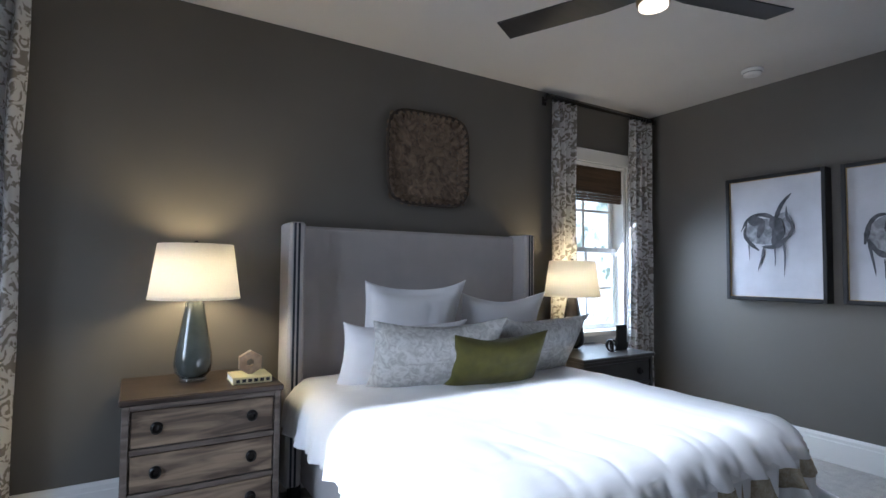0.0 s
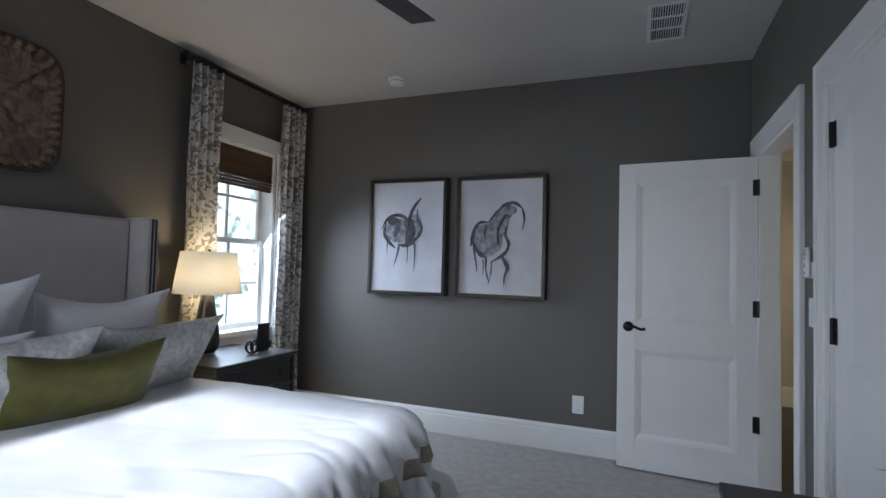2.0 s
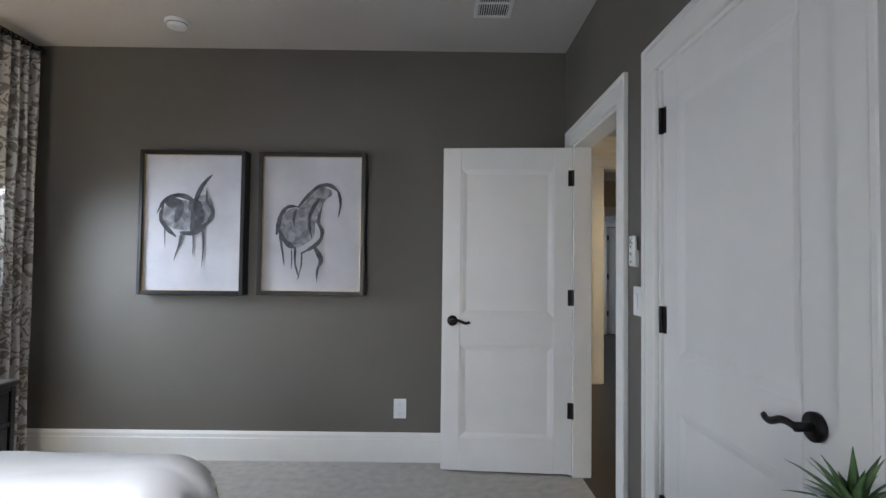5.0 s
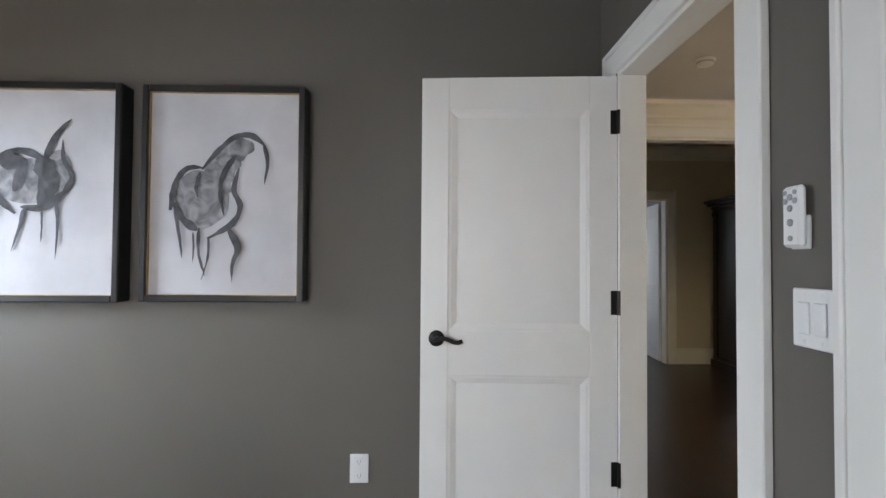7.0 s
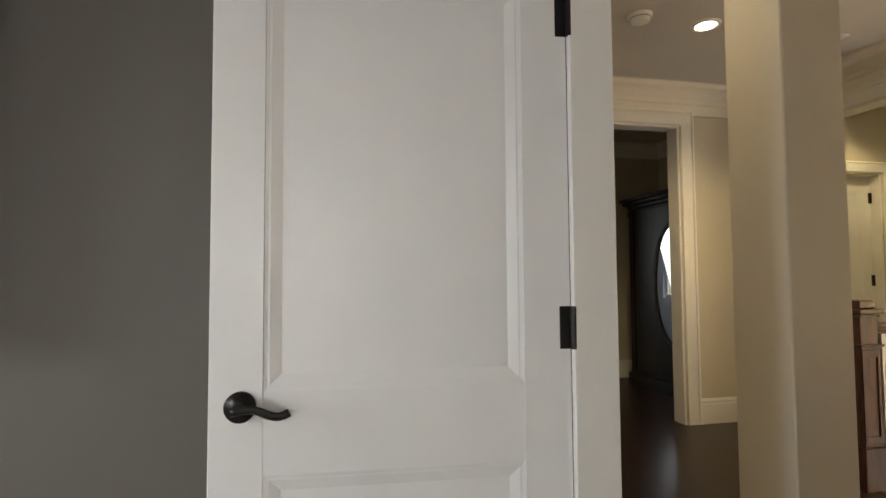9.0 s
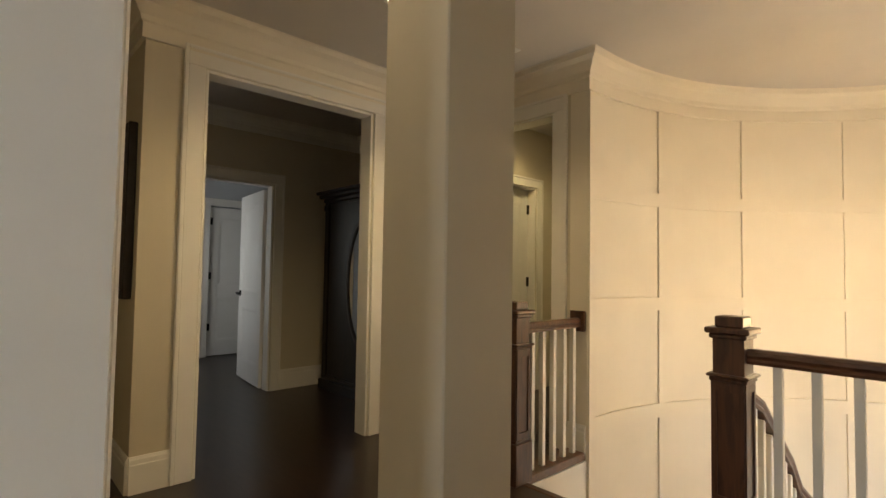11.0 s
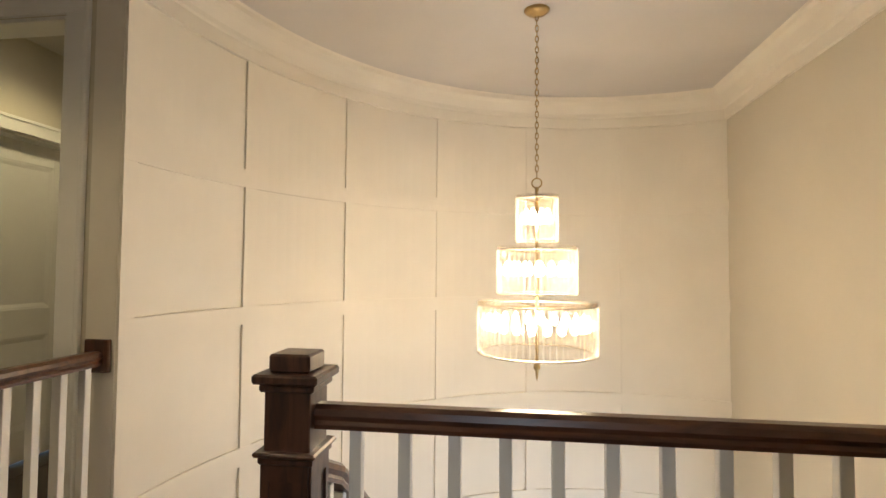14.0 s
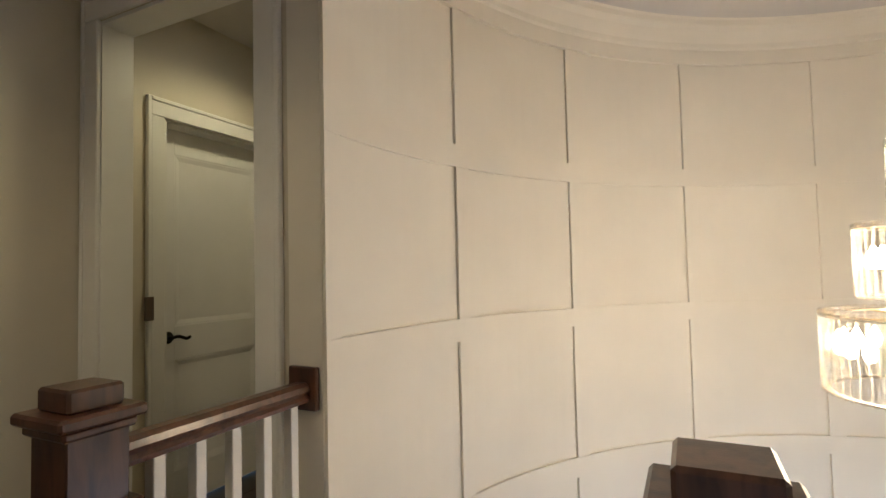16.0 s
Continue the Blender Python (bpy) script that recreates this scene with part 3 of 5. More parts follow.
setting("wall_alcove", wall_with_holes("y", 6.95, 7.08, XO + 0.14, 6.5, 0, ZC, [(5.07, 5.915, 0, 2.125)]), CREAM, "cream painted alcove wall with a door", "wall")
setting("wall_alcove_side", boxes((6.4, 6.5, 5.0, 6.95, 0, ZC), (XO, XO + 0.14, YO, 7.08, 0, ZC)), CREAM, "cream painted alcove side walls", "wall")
setting("floor_alcove", boxes((XO + 0.14, 6.4, YO, 6.95, 0.0, 0.003)), FLOORW, "dark hardwood alcove floor", "floor")
YF, XA = 8.62, 4.78
setting("wall_far", wall_with_holes("y", YF, YF + 0.12, 2.27, XA, 0, ZC, [(2.90, 3.76, 0, 2.085)]), CREAM, "cream painted far room wall with a doorway", "wall")
setting("wall_far_side", boxes((XA, XA + 0.1, 7.08, YF + 0.12, 0, ZC)), CREAM, "cream painted wall behind the armoire", "wall")
FARW = mat("pale_blue_grey_paint", (0.55, 0.57, 0.60), 0.6, vary=0.04, scale=2, bump=0.05)
setting("wall_distant", wall_with_holes("y", 11.0, 11.12, 2.1, 5.6, 0, ZC, [(3.93, 4.78, 0, 2.085)]), FARW, "pale painted distant room wall with a doorway", "wall")
setting("wall_distant_side", boxes((2.1, 2.2, YF + 0.12, 9.5, 0, ZC), (2.1, 2.2, 10.7, 12.1, 0, ZC), (2.1, 2.2, 9.5, 10.7, 0, 0.8), (2.1, 2.2, 9.5, 10.7, 2.2, ZC), (5.6, 5.7, YF + 0.12, 12.1, 0, ZC), (2.2, 5.6, 12.0, 12.1, 0, ZC)), FARW, "pale painted distant room side walls", "wall")
setting("window_far", boxes((2.12, 2.16, 9.5, 9.55, 0.8, 2.2), (2.12, 2.16, 10.65, 10.7, 0.8, 2.2), (2.12, 2.16, 9.55, 10.65, 0.8, 0.85), (2.12, 2.16, 9.55, 10.65, 2.15, 2.2)), TRIM, "white framed window of the distant room", "window")
setting("window_foyer", boxes((4.75, 4.81, YR - 0.1, YR - 0.05, -2.2, -0.6), (6.09, 6.15, YR - 0.1, YR - 0.05, -2.2, -0.6), (4.81, 6.09, YR - 0.1, YR - 0.05, -2.2, -2.14), (4.81, 6.09, YR - 0.1, YR - 0.05, -0.66, -0.6)), TRIM, "white framed foyer window below", "window")

CROWN = [(0, -0.235), (0.022, -0.235), (0.022, -0.150), (0.034, -0.140), (0.040, -0.115), (0.085, -0.058), (0.120, -0.036), (0.128, -0.010), (0.140, 0), (0, 0)]


def crown(name, runs, label):
    """Crown moulding under the ceiling along paths that keep the room on their right."""
    bm = bmesh.new()
    for run in runs:
        sweep(bm, [(x, y, ZC - 0.001) for x, y in run], CROWN)
    return setting(name, bm, TRIM, label, "crown moulding")


def mitred(bm, pts, sec):
    """A section along a polyline with mitred corners, the room on the right of the way."""
    rings = []
    for i, p in enumerate(pts):
        p = Vector(p)
        d0 = (p - Vector(pts[i - 1])).normalized() if i else None
        d1 = (Vector(pts[i + 1]) - p).normalized() if i < len(pts) - 1 else None
        d0, d1 = d0 or d1, d1 or d0
        n0, n1 = Vector((d0.y, -d0.x)), Vector((d1.y, -d1.x))
        m = (n0 + n1) / (1 + n0.dot(n1))
        rings.append([bm.verts.new((p.x + m.x * s, p.y + m.y * s, ZC - 0.001 + z)) for s, z in sec])
    k = len(sec)
    for a, b in zip(rings, rings[1:]):
        for j in range(k):
            bm.faces.new((a[j], a[(j + 1) % k], b[(j + 1) % k], b[j]))
    bm.faces.new(rings[0]), bm.faces.new(rings[-1])


bm = bmesh.new()
curve = [(x, y) for x, y, _ in arc(RC, A0 - 0.2, A1 + 0.4, 48)]
mitred(bm, [(XP, 8.6), (XP, YO), (XO, YO), (XO, YE)] + curve + [(2.835, YR)], CROWN)
setting("crown_hall", bm, PANELLED, "white crown moulding round the stair hall", "crown moulding", False)
bm = bmesh.new()
mitred(bm, [(2.32, YO + 0.13), (2.32, YF), (XA, YF), (XA, 7.08)], [(s * 0.7, z * 0.7) for s, z in CROWN])
setting("crown_far", bm, TRIM, "white crown moulding in the far room", "crown moulding")

casing("casing_opening_a", "y", YO, -1, 2.515, 3.73, 2.42, "white casing round the wide hall opening", 0.125)
casing("casing_opening_b", "x", XO, -1, 5.82, 6.725, 2.40, "white casing round the opening beside the stairs", 0.12)
jamb("jamb_opening_a", "y", YO - 0.001, YO + 0.131, 2.515, 3.73, 2.425, "white lining of the wide hall opening")
jamb("jamb_opening_b", "x", XO - 0.001, XO + 0.141, 5.82, 6.745, 2.405, "white lining of the opening beside the stairs")
casing("casing_alcove", "y", 6.95, -1, 5.07, 5.915, 2.118, "white casing round the alcove door", 0.105)
casing("casing_far", "y", YF, -1, 2.90, 3.76, 2.08, "white casing round the far doorway", 0.11)
casing("casing_distant", "y", 11.0, -1, 3.93, 4.78, 2.08, "white casing round the distant doorway", 0.11)
jamb("jamb_alcove", "y", 6.95, 7.08, 5.07, 5.915, 2.125, "white alcove door jamb")
jamb("jamb_far", "y", YF, YF + 0.12, 2.90, 3.76, 2.085, "white far door jamb")
skirting("baseboard_hall_a", [(XP, 8.6), (XP, YO), (2.39, YO)], "white tall baseboard beside the cased opening", h=0.2)
skirting("baseboard_hall_b", [(3.855, YO), (XO, YO)], "white tall baseboard beside the cased opening", h=0.2)
skirting("baseboard_hall_c", [(XO, 5.70), (XO, YE + 0.01)], "white baseboard beside the stair rail", h=0.2)
skirting("baseboard_far", [(3.87, YF), (XA, YF)], "white tall baseboard in the far room", h=0.2)
panel_door("alcove_door", "closed cream painted two-panel door with a bronze lever", 0.815, 2.092, pose(5.897, 7.04, 0.012, 0, 0, 180), 1)
panel_door("far_door", "open white two-panel door of the far room", 0.80, 2.03, pose(3.71, YF + 0.13, 0.012, 0, 0, 84), -1)
panel_door("distant_door", "closed cream two-panel door in the distance", 0.83, 2.06, pose(3.94, 11.06, 0.012, 0, 0, 0), -1)


# ---- stairs and balustrade ----
RISE = 0.184
stairs = thing("staircase", "curved staircase with dark walnut treads and white risers", "staircase", XE, 4.9, ZL)


def tread_line(i):
    """Front edge of tread i: inner and outer end."""
    if i < 4:
        x = XE + 0.24 * i
        return (x, 4.41), (x, min(YE, YC + math.sqrt((RC - 0.02) ** 2 - (x - XC) ** 2)))
    a = radians(90 - 9.2 * (i - 4) - math.degrees(math.asin(min(0.99, (XE + 0.24 * 4 - XC) / 1.9))))
    return (XC + 1.39 * math.cos(a), YC + 1.39 * math.sin(a)), (XC + (RC - 0.02) * math.cos(a), YC + (RC - 0.02) * math.sin(a))


for i in range(1, 15):
    (p, q), (r, s) = tread_line(i - 1), tread_line(i)
    z = -RISE * i
    bm = bmesh.new()
    lo, hi = [bm.verts.new((*v, z - 0.03)) for v in (p, q, s, r)], [bm.verts.new((*v, z)) for v in (p, q, s, r)]
    bm.faces.new(lo), bm.faces.new(hi)
    for k in range(4):
        bm.faces.new((lo[k], lo[(k + 1) % 4], hi[(k + 1) % 4], hi[k]))
    part("tread", bm, RAILW, stairs)
    bm = bmesh.new()
    v = [bm.verts.new(c) for c in ((*p, z + 0.001), (*q, z + 0.001), (*q, z + RISE - 0.03), (*p, z + RISE - 0.03))]
    f = bm.faces.new(v)
    e = bmesh.ops.extrude_face_region(bm, geom=[f])
    bmesh.ops.translate(bm, verts=[g for g in e["geom"] if isinstance(g, bmesh.types.BMVert)], vec=(0.012, 0, 0))
    part("riser", bm, TRIM, stairs)
line = [tread_line(i)[0] for i in range(15)]
path = [(x, y, -RISE * (i + 0.5)) for i, (x, y) in enumerate(line)]
part("stringer", sweep(bmesh.new(), path, [(-0.01, -0.32), (0.02, -0.32), (0.02, 0.13), (-0.01, 0.13)]), TRIM, stairs)

HAND = [(-0.030, 0), (0.030, 0), (0.033, 0.012), (0.026, 0.022), (0.034, 0.036), (0.030, 0.052), (0.016, 0.062), (-0.016, 0.062), (-0.030, 0.052), (-0.034, 0.036), (-0.026, 0.022), (-0.033, 0.012)]


def newel(x, y, label):
    """A square box newel with a recessed panel, collar and stepped cap."""
    n = thing("newel_post", label, "newel post", x, y, 0, group="newel posts at the stair head")
    r = 0.062
    part("shaft", boxes((x - r, x + r, y - r, y + r, 0, 0.98), bevel=0.003), NEWELW, n)
    part("plinth", boxes((x - r - 0.016, x + r + 0.016, y - r - 0.016, y + r + 0.016, 0.0, 0.24), (x - r - 0.009, x + r + 0.009, y - r - 0.009, y + r + 0.009, 0.24, 0.262), bevel=0.005), NEWELW, n)
    for dx, dy in ((1, 0), (-1, 0), (0, 1), (0, -1)):
        f, g, w = r + 0.007, r, r - 0.018
        for a0, a1, z0, z1 in ((-r, -w, 0.262, 0.78), (w, r, 0.262, 0.78), (-w, w, 0.262, 0.30), (-w, w, 0.74, 0.78)):
            lo, hi = sorted(((dx or dy) * g, (dx or dy) * f))
            q = (x + lo, x + hi, y + a0, y + a1) if dx else (x + a0, x + a1, y + lo, y + hi)
            part("panel_moulding", boxes((*q, z0, z1)), NEWELW, n)
    part("collar", boxes((x - r - 0.022, x + r + 0.022, y - r - 0.022, y + r + 0.022, 0.800, 0.814), (x - r - 0.012, x + r + 0.012, y - r - 0.012, y + r + 0.012, 0.780, 0.800), bevel=0.005), NEWELW, n)
    part("cap_moulding", boxes((x - r - 0.012, x + r + 0.012, y - r - 0.012, y + r + 0.012, 0.964, 0.986), bevel=0.006), NEWELW, n)
    part("cap_plate", boxes((x - r - 0.026, x + r + 0.026, y - r - 0.026, y + r + 0.026, 0.986, 1.012), bevel=0.006), NEWELW, n)
    part("cap_block", boxes((x - 0.056, x + 0.056, y - 0.056, y + 0.056, 1.012, 1.060), bevel=0.006), NEWELW, n)
    return n


NX, NY = 3.962, 4.432
N2X, N2Y = 3.93, 5.61
newel(NX, NY, "dark walnut panelled newel post at the stair head")
newel(N2X, N2Y, "dark walnut panelled newel post beside the short rail")


def baluster_mesh():
    return mesh("baluster", boxes((-0.016, 0.016, -0.016, 0.016, 0, 1), bevel=0.002), TRIM)


BAL = baluster_mesh()


def balusters(parent, spots):
    for x, y, z0, z1 in spots:
        o = new("baluster", BAL)
        o.parent = parent
        o.matrix_parent_inverse = Matrix.Translation(parent.location).inverted()
        o.location, o.scale = (x, y, z0), (1, 1, z1 - z0)


bal = thing("balustrade", "walnut handrail on square white balusters along the landing", "railing", XE + 0.02, 3.3, 0)
part("handrail", sweep(bmesh.new(), [(NX, NY - 0.062, 0.865), (NX, YR + 0.02, 0.865)], HAND), RAILW, bal, "polished walnut handrail", False)
balusters(bal, [(NX, 4.263 - 0.130 * i, 0.022, 0.866) for i in range(16)])
bal2 = thing("short_balustrade", "short walnut handrail with white balusters beside the stairs", "railing", 4.2, N2Y, 0)
part("handrail", sweep(bmesh.new(), [(N2X + 0.062, N2Y, 0.865), (XO - 0.022, N2Y, 0.865)], HAND), RAILW, bal2, "polished walnut handrail")
part("wall_rosette", boxes((XO - 0.022, XO - 0.001, N2Y - 0.058, N2Y + 0.058, 0.835, 0.975), bevel=0.004), NEWELW, bal2, "dark walnut wall rosette")
balusters(bal2, [(4.093 + 0.1135 * i, N2Y, 0.026, 0.866) for i in range(5)])
bal3 = thing("stair_balustrade", "descending walnut handrail with white balusters on the stairs", "railing", XE, 4.41, ZL)
drop = [(x, y, z + 0.80 + RISE * 0.5) for x, y, z in path[:12]]
drop[0] = (NX + 0.06, NY, 0.70)
part("handrail", sweep(bmesh.new(), drop, HAND), RAILW, bal3, "polished walnut handrail")
spots = []
for i in range(1, 11):
    (ax, ay), (bx, by) = line[i - 1], line[i]
    for k in (0.3, 0.8):
        x, y = ax + (bx - ax) * k, ay + (by - ay) * k
        if x > NX + 0.09:
            zt = drop[i - 1][2] + (drop[i][2] - drop[i - 1][2]) * k
            spots.append((x, y, -RISE * i, zt + 0.005))
balusters(bal3, spots)


# ---- chandelier ----
CX, CY = 5.489, 3.723
ch = thing("chandelier", "lit three-tier glass rod chandelier on a brass chain", "chandelier", CX, CY, 0.70)
part("canopy", lathe(bmesh.new(), CX, CY, [(0, ZC - 0.035), (0.02, ZC - 0.034), (0.055, ZC - 0.02), (0.072, ZC - 0.004), (0.072, ZC - 0.001), (0, ZC - 0.001)]), BRASS, ch, "round ceiling canopy", True)


def link_mesh():
    bm = bmesh.new()
    ring = [(0.009 * math.cos(a), 0, 0.020 * math.sin(a)) for a in [k * math.pi / 6 for k in range(12)]]
    sweep(bm, ring, [(0.0028 * math.cos(a), 0.0028 * math.sin(a)) for a in [k * math.pi / 2.5 for k in range(5)]], True, Vector((0, 1, 0)))
    return mesh("chain_link", bm, BRASS, True)


def under(name, me, parent, m):
    o = new(name, me)
    o.parent = parent
    o.matrix_parent_inverse = Matrix.Translation(parent.location).inverted()
    o.matrix_basis = m
    return o


LINK = link_mesh()
for i in range(30):
    under("chain_link", LINK, ch, pose(CX, CY, 1.815 + i * 0.0305, 0, 0, 90 * (i % 2)))
ring = [(CX, CY + 0.027 * math.cos(a), 1.765 + 0.027 * math.sin(a)) for a in [k * math.pi / 9 for k in range(18)]]
part("ring", sweep(bmesh.new(), ring, [(0.004 * math.cos(a), 0.004 * math.sin(a)) for a in [k * math.pi / 3 for k in range(6)]], True, Vector((1, 0, 0))), BRASS, ch, "", True)
part("stem", cyl(bmesh.new(), CX, CY, 0.78, 1.74, 0.010, seg=12), BRASS, ch, "", True)
part("finial", lathe(bmesh.new(), CX, CY, [(0.0, 0.675), (0.007, 0.70), (0.010, 0.735), (0.020, 0.745), (0.020, 0.76), (0.008, 0.775), (0.03, 0.785), (0, 0.786)], 16), BRASS, ch, "", True)
BULBM = mesh("bulb", lathe(bmesh.new(), 0, 0, [(0, -0.036), (0.012, -0.032), (0.021, -0.012), (0.021, 0.008), (0.013, 0.026), (0.004, 0.044), (0, 0.048)], 12), BULB, True)
for r, z0, z1, n, nb, zb in ((0.316, 0.828, 1.10, 60, 22, 0.990), (0.209, 1.150, 1.40, 42, 15, 1.285), (0.107, 1.435, 1.685, 24, 8, 1.575)):
    tier = part("tier_ring", sweep(bmesh.new(), [(CX + r * math.cos(a), CY + r * math.sin(a), z1 - 0.008) for a in [2 * math.pi * k / 48 for k in range(48)]], [(-0.014, -0.003), (0.014, -0.003), (0.014, 0.003), (-0.014, 0.003)], True), SILVER, ch, "thin champagne metal tier ring")
    part("lower_ring", sweep(bmesh.new(), [(CX + (r - 0.004) * math.cos(a), CY + (r - 0.004) * math.sin(a), z0 + 0.006) for a in [2 * math.pi * k / 48 for k in range(48)]], [(-0.011, -0.003), (0.011, -0.003), (0.011, 0.003), (-0.011, 0.003)], True), SILVER, ch)
    spokes = bmesh.new()
    for k in range(4):
        a = k * math.pi / 2 + 0.3
        sweep(spokes, [(CX, CY, z1 - 0.02), (CX + r * math.cos(a), CY + r * math.sin(a), z1 - 0.012)], [(-0.004, -0.003), (0.004, -0.003), (0.004, 0.003), (-0.004, 0.003)])
    part("spokes", spokes, BRASS, ch)
    rod = bmesh.new()
    cyl(rod, 0, 0, 0, z1 - z0, 0.013, 0.013, 8)
    cyl(rod, 0, 0, z1 - z0 - 0.002, z1 - z0 + 0.012, 0.016, 0.009, 8)
    rodm = mesh("glass_rod", rod, CRYST, True)
    for k in range(n):
        a = 2 * math.pi * k / n
        under("glass_rod", rodm, ch, pose(CX + r * math.cos(a), CY + r * math.sin(a), z0, 0, 0, math.degrees(a)))
    for k in range(nb):
        a = 2 * math.pi * (k + 0.5) / nb
        under("bulb", BULBM, ch, pose(CX + (r - 0.045) * math.cos(a), CY + (r - 0.045) * math.sin(a), zb))


# ---- hall fixtures ----
def plate(name, label, axis, face, out, b, z, w, h, rockers):
    """A wall plate with rocker switches."""
    p = thing(name, label, "light switch", *((face, b, z - h / 2) if axis == "x" else (b, face, z - h / 2)))

    def s(p0, p1, q0, q1, d0, d1):
        lo, hi = sorted((face + out * d0, face + out * d1))
        return (lo, hi, p0, p1, q0, q1) if axis == "x" else (p0, p1, lo, hi, q0, q1)
    part("cover_plate", boxes(s(b - w / 2, b + w / 2, z - h / 2, z + h / 2, 0.001, 0.008), bevel=0.003), PLAST, p)
    for i in range(rockers):
        c = b + (i - (rockers - 1) / 2) * 0.046
        part("rocker", boxes(s(c - 0.016, c + 0.016, z - 0.033, z + 0.033, 0.008, 0.013), bevel=0.002), PLAST, p)
    for i in range(rockers):
        c = b + (i - (rockers - 1) / 2) * 0.046
        for dz in (-0.048, 0.048):
            part("screw", boxes(s(c - 0.0035, c + 0.0035, z + dz - 0.0035, z + dz + 0.0035, 0.008, 0.0095), bevel=0.001), PLAST, p)
    return p


plate("hall_switch", "white rocker light switch on the hall wall", "x", 2.77, -1, 3.315, 1.14, 0.085, 0.14, 1)
plate("bedroom_switch", "white two-gang switch plate beside the bedroom door", "x", XD, -1, 3.262, 1.158, 0.116, 0.122, 2)
sw = thing("alcove_switch", "brown switch plate on the alcove wall", "light switch", 4.99, 6.95, 1.1)
part("cover_plate", boxes((4.945, 4.995, 6.918, 6.926, 1.06, 1.18), bevel=0.002), SWITCHB, sw)


def downlight(x, y, label):
    d = thing("downlight", label, "downlight", x, y, ZC - 0.01, group="recessed ceiling lights")
    part("trim_ring", lathe(bmesh.new(), x, y, [(0.058, ZC - 0.002), (0.060, ZC - 0.008), (0.080, ZC - 0.010), (0.088, ZC - 0.001)], 28), TRIM, d, "", True)
    part("lens", cyl(bmesh.new(), x, y, ZC - 0.006, ZC - 0.001, 0.057, seg=24), CANL, d, "glowing lens")


downlight(3.20, 5.87, "round recessed ceiling light, lit warm")
# this fixture is invented to carry the passage fill, out of view
downlight(1.85, 5.0, "round recessed ceiling light, lit warm")
downlight(5.35, 6.35, "round recessed ceiling light, lit warm")


def detector(x, y, label):
    d = thing("smoke_detector", label, "smoke detector", x, y, ZC - 0.04)
    part("base", cyl(bmesh.new(), x, y, ZC - 0.014, ZC - 0.001, 0.070, seg=28), PLAST, d, "", True)
    part("cover", lathe(bmesh.new(), x, y, [(0, ZC - 0.045), (0.035, ZC - 0.045), (0.055, ZC - 0.040), (0.060, ZC - 0.014)], 28), PLAST, d, "", True)
    part("vent_band", cyl(bmesh.new(), x, y, ZC - 0.028, ZC - 0.022, 0.0597, seg=28), GREYP, d)


detector(-0.895, 4.165, "round white smoke detector on the ceiling")
detector(2.73, 5.84, "round white smoke detector on the hall ceiling")


def register(x0, x1, y0, y1, rows, along, label):
    """A white ceiling register: frame, dark backing and slats in rows."""
    v = thing("ceiling_vent", label, "ceiling vent", (x0 + x1) / 2, (y0 + y1) / 2, ZC - 0.012)
    f = 0.022
    part("frame", boxes((x0, x0 + f, y0, y1, ZC - 0.010, ZC - 0.001), (x1 - f, x1, y0, y1, ZC - 0.010, ZC - 0.001), (x0 + f, x1 - f, y0, y0 + f, ZC - 0.010, ZC - 0.001), (x0 + f, x1 - f, y1 - f, y1, ZC - 0.010, ZC - 0.001), bevel=0.002), PLAST, v)
    part("backing", boxes((x0 + f, x1 - f, y0 + f, y1 - f, ZC - 0.003, ZC - 0.001)), VENTD, v)
    ya, yb, xa, xb = y0 + f, y1 - f, x0 + f, x1 - f
    for i in range(1, rows):
        y = ya + (yb - ya) * i / rows
        part("bar", boxes((xa, xb, y - 0.008, y + 0.008, ZC - 0.009, ZC - 0.003)), PLAST, v)
    n = 13
    for i in range(n):
        x = xa + (xb - xa) * (i + 0.5) / n
        part("slat", boxes((x - 0.0025, x + 0.0025, ya, yb, ZC - 0.008, ZC - 0.003)), PLAST, v)


register(0.875, 1.085, 3.60, 4.06, 3, "x", "white ceiling air register with three rows of slats")
register(3.93, 4.20, 5.80, 6.02, 1, "x", "white hall ceiling air register")

pic = thing("dark_picture", "dark framed picture on the passage wall", "picture", 2.16, 7.2, 1.05)
part("frame", boxes((2.142, 2.189, 6.93, 6.98, 1.05, 2.05), (2.142, 2.189, 7.55, 7.60, 1.05, 2.05), (2.142, 2.189, 6.98, 7.55, 1.05, 1.10), (2.142, 2.189, 6.98, 7.55, 2.0, 2.05), bevel=0.005), ARMW, pic)
part("panel", boxes((2.165, 2.189, 6.98, 7.55, 1.10, 2.0)), ARMW, pic)

# armoire with an oval mirror
XF = 4.24
arm = thing("armoire", "tall dark carved armoire with an oval mirror door", "armoire", 4.48, 7.75, 0)
part("body", boxes((XF + 0.02, XA - 0.003, 7.15, 8.42, 0.10, 1.93), bevel=0.006), ARMW, arm)
part("plinth", boxes((XF - 0.02, XA - 0.003, 7.11, 8.46, 0.0, 0.10), (XF, XA - 0.003, 7.13, 8.44, 0.10, 0.14), bevel=0.008), ARMW, arm)
part("cornice", boxes((XF - 0.01, XA - 0.003, 7.12, 8.45, 1.93, 1.97), (XF - 0.045, XA - 0.003, 7.085, 8.485, 1.97, 2.01), (XF - 0.07, XA - 0.003, 7.06, 8.51, 2.01, 2.045), bevel=0.01), ARMW, arm)
for y in (7.15, 8.34):
    part("pilaster", boxes((XF - 0.005, XF + 0.02, y, y + 0.08, 0.14, 1.93), (XF - 0.015, XF + 0.02, y - 0.006, y + 0.086, 1.84, 1.90), bevel=0.006), ARMW, arm)
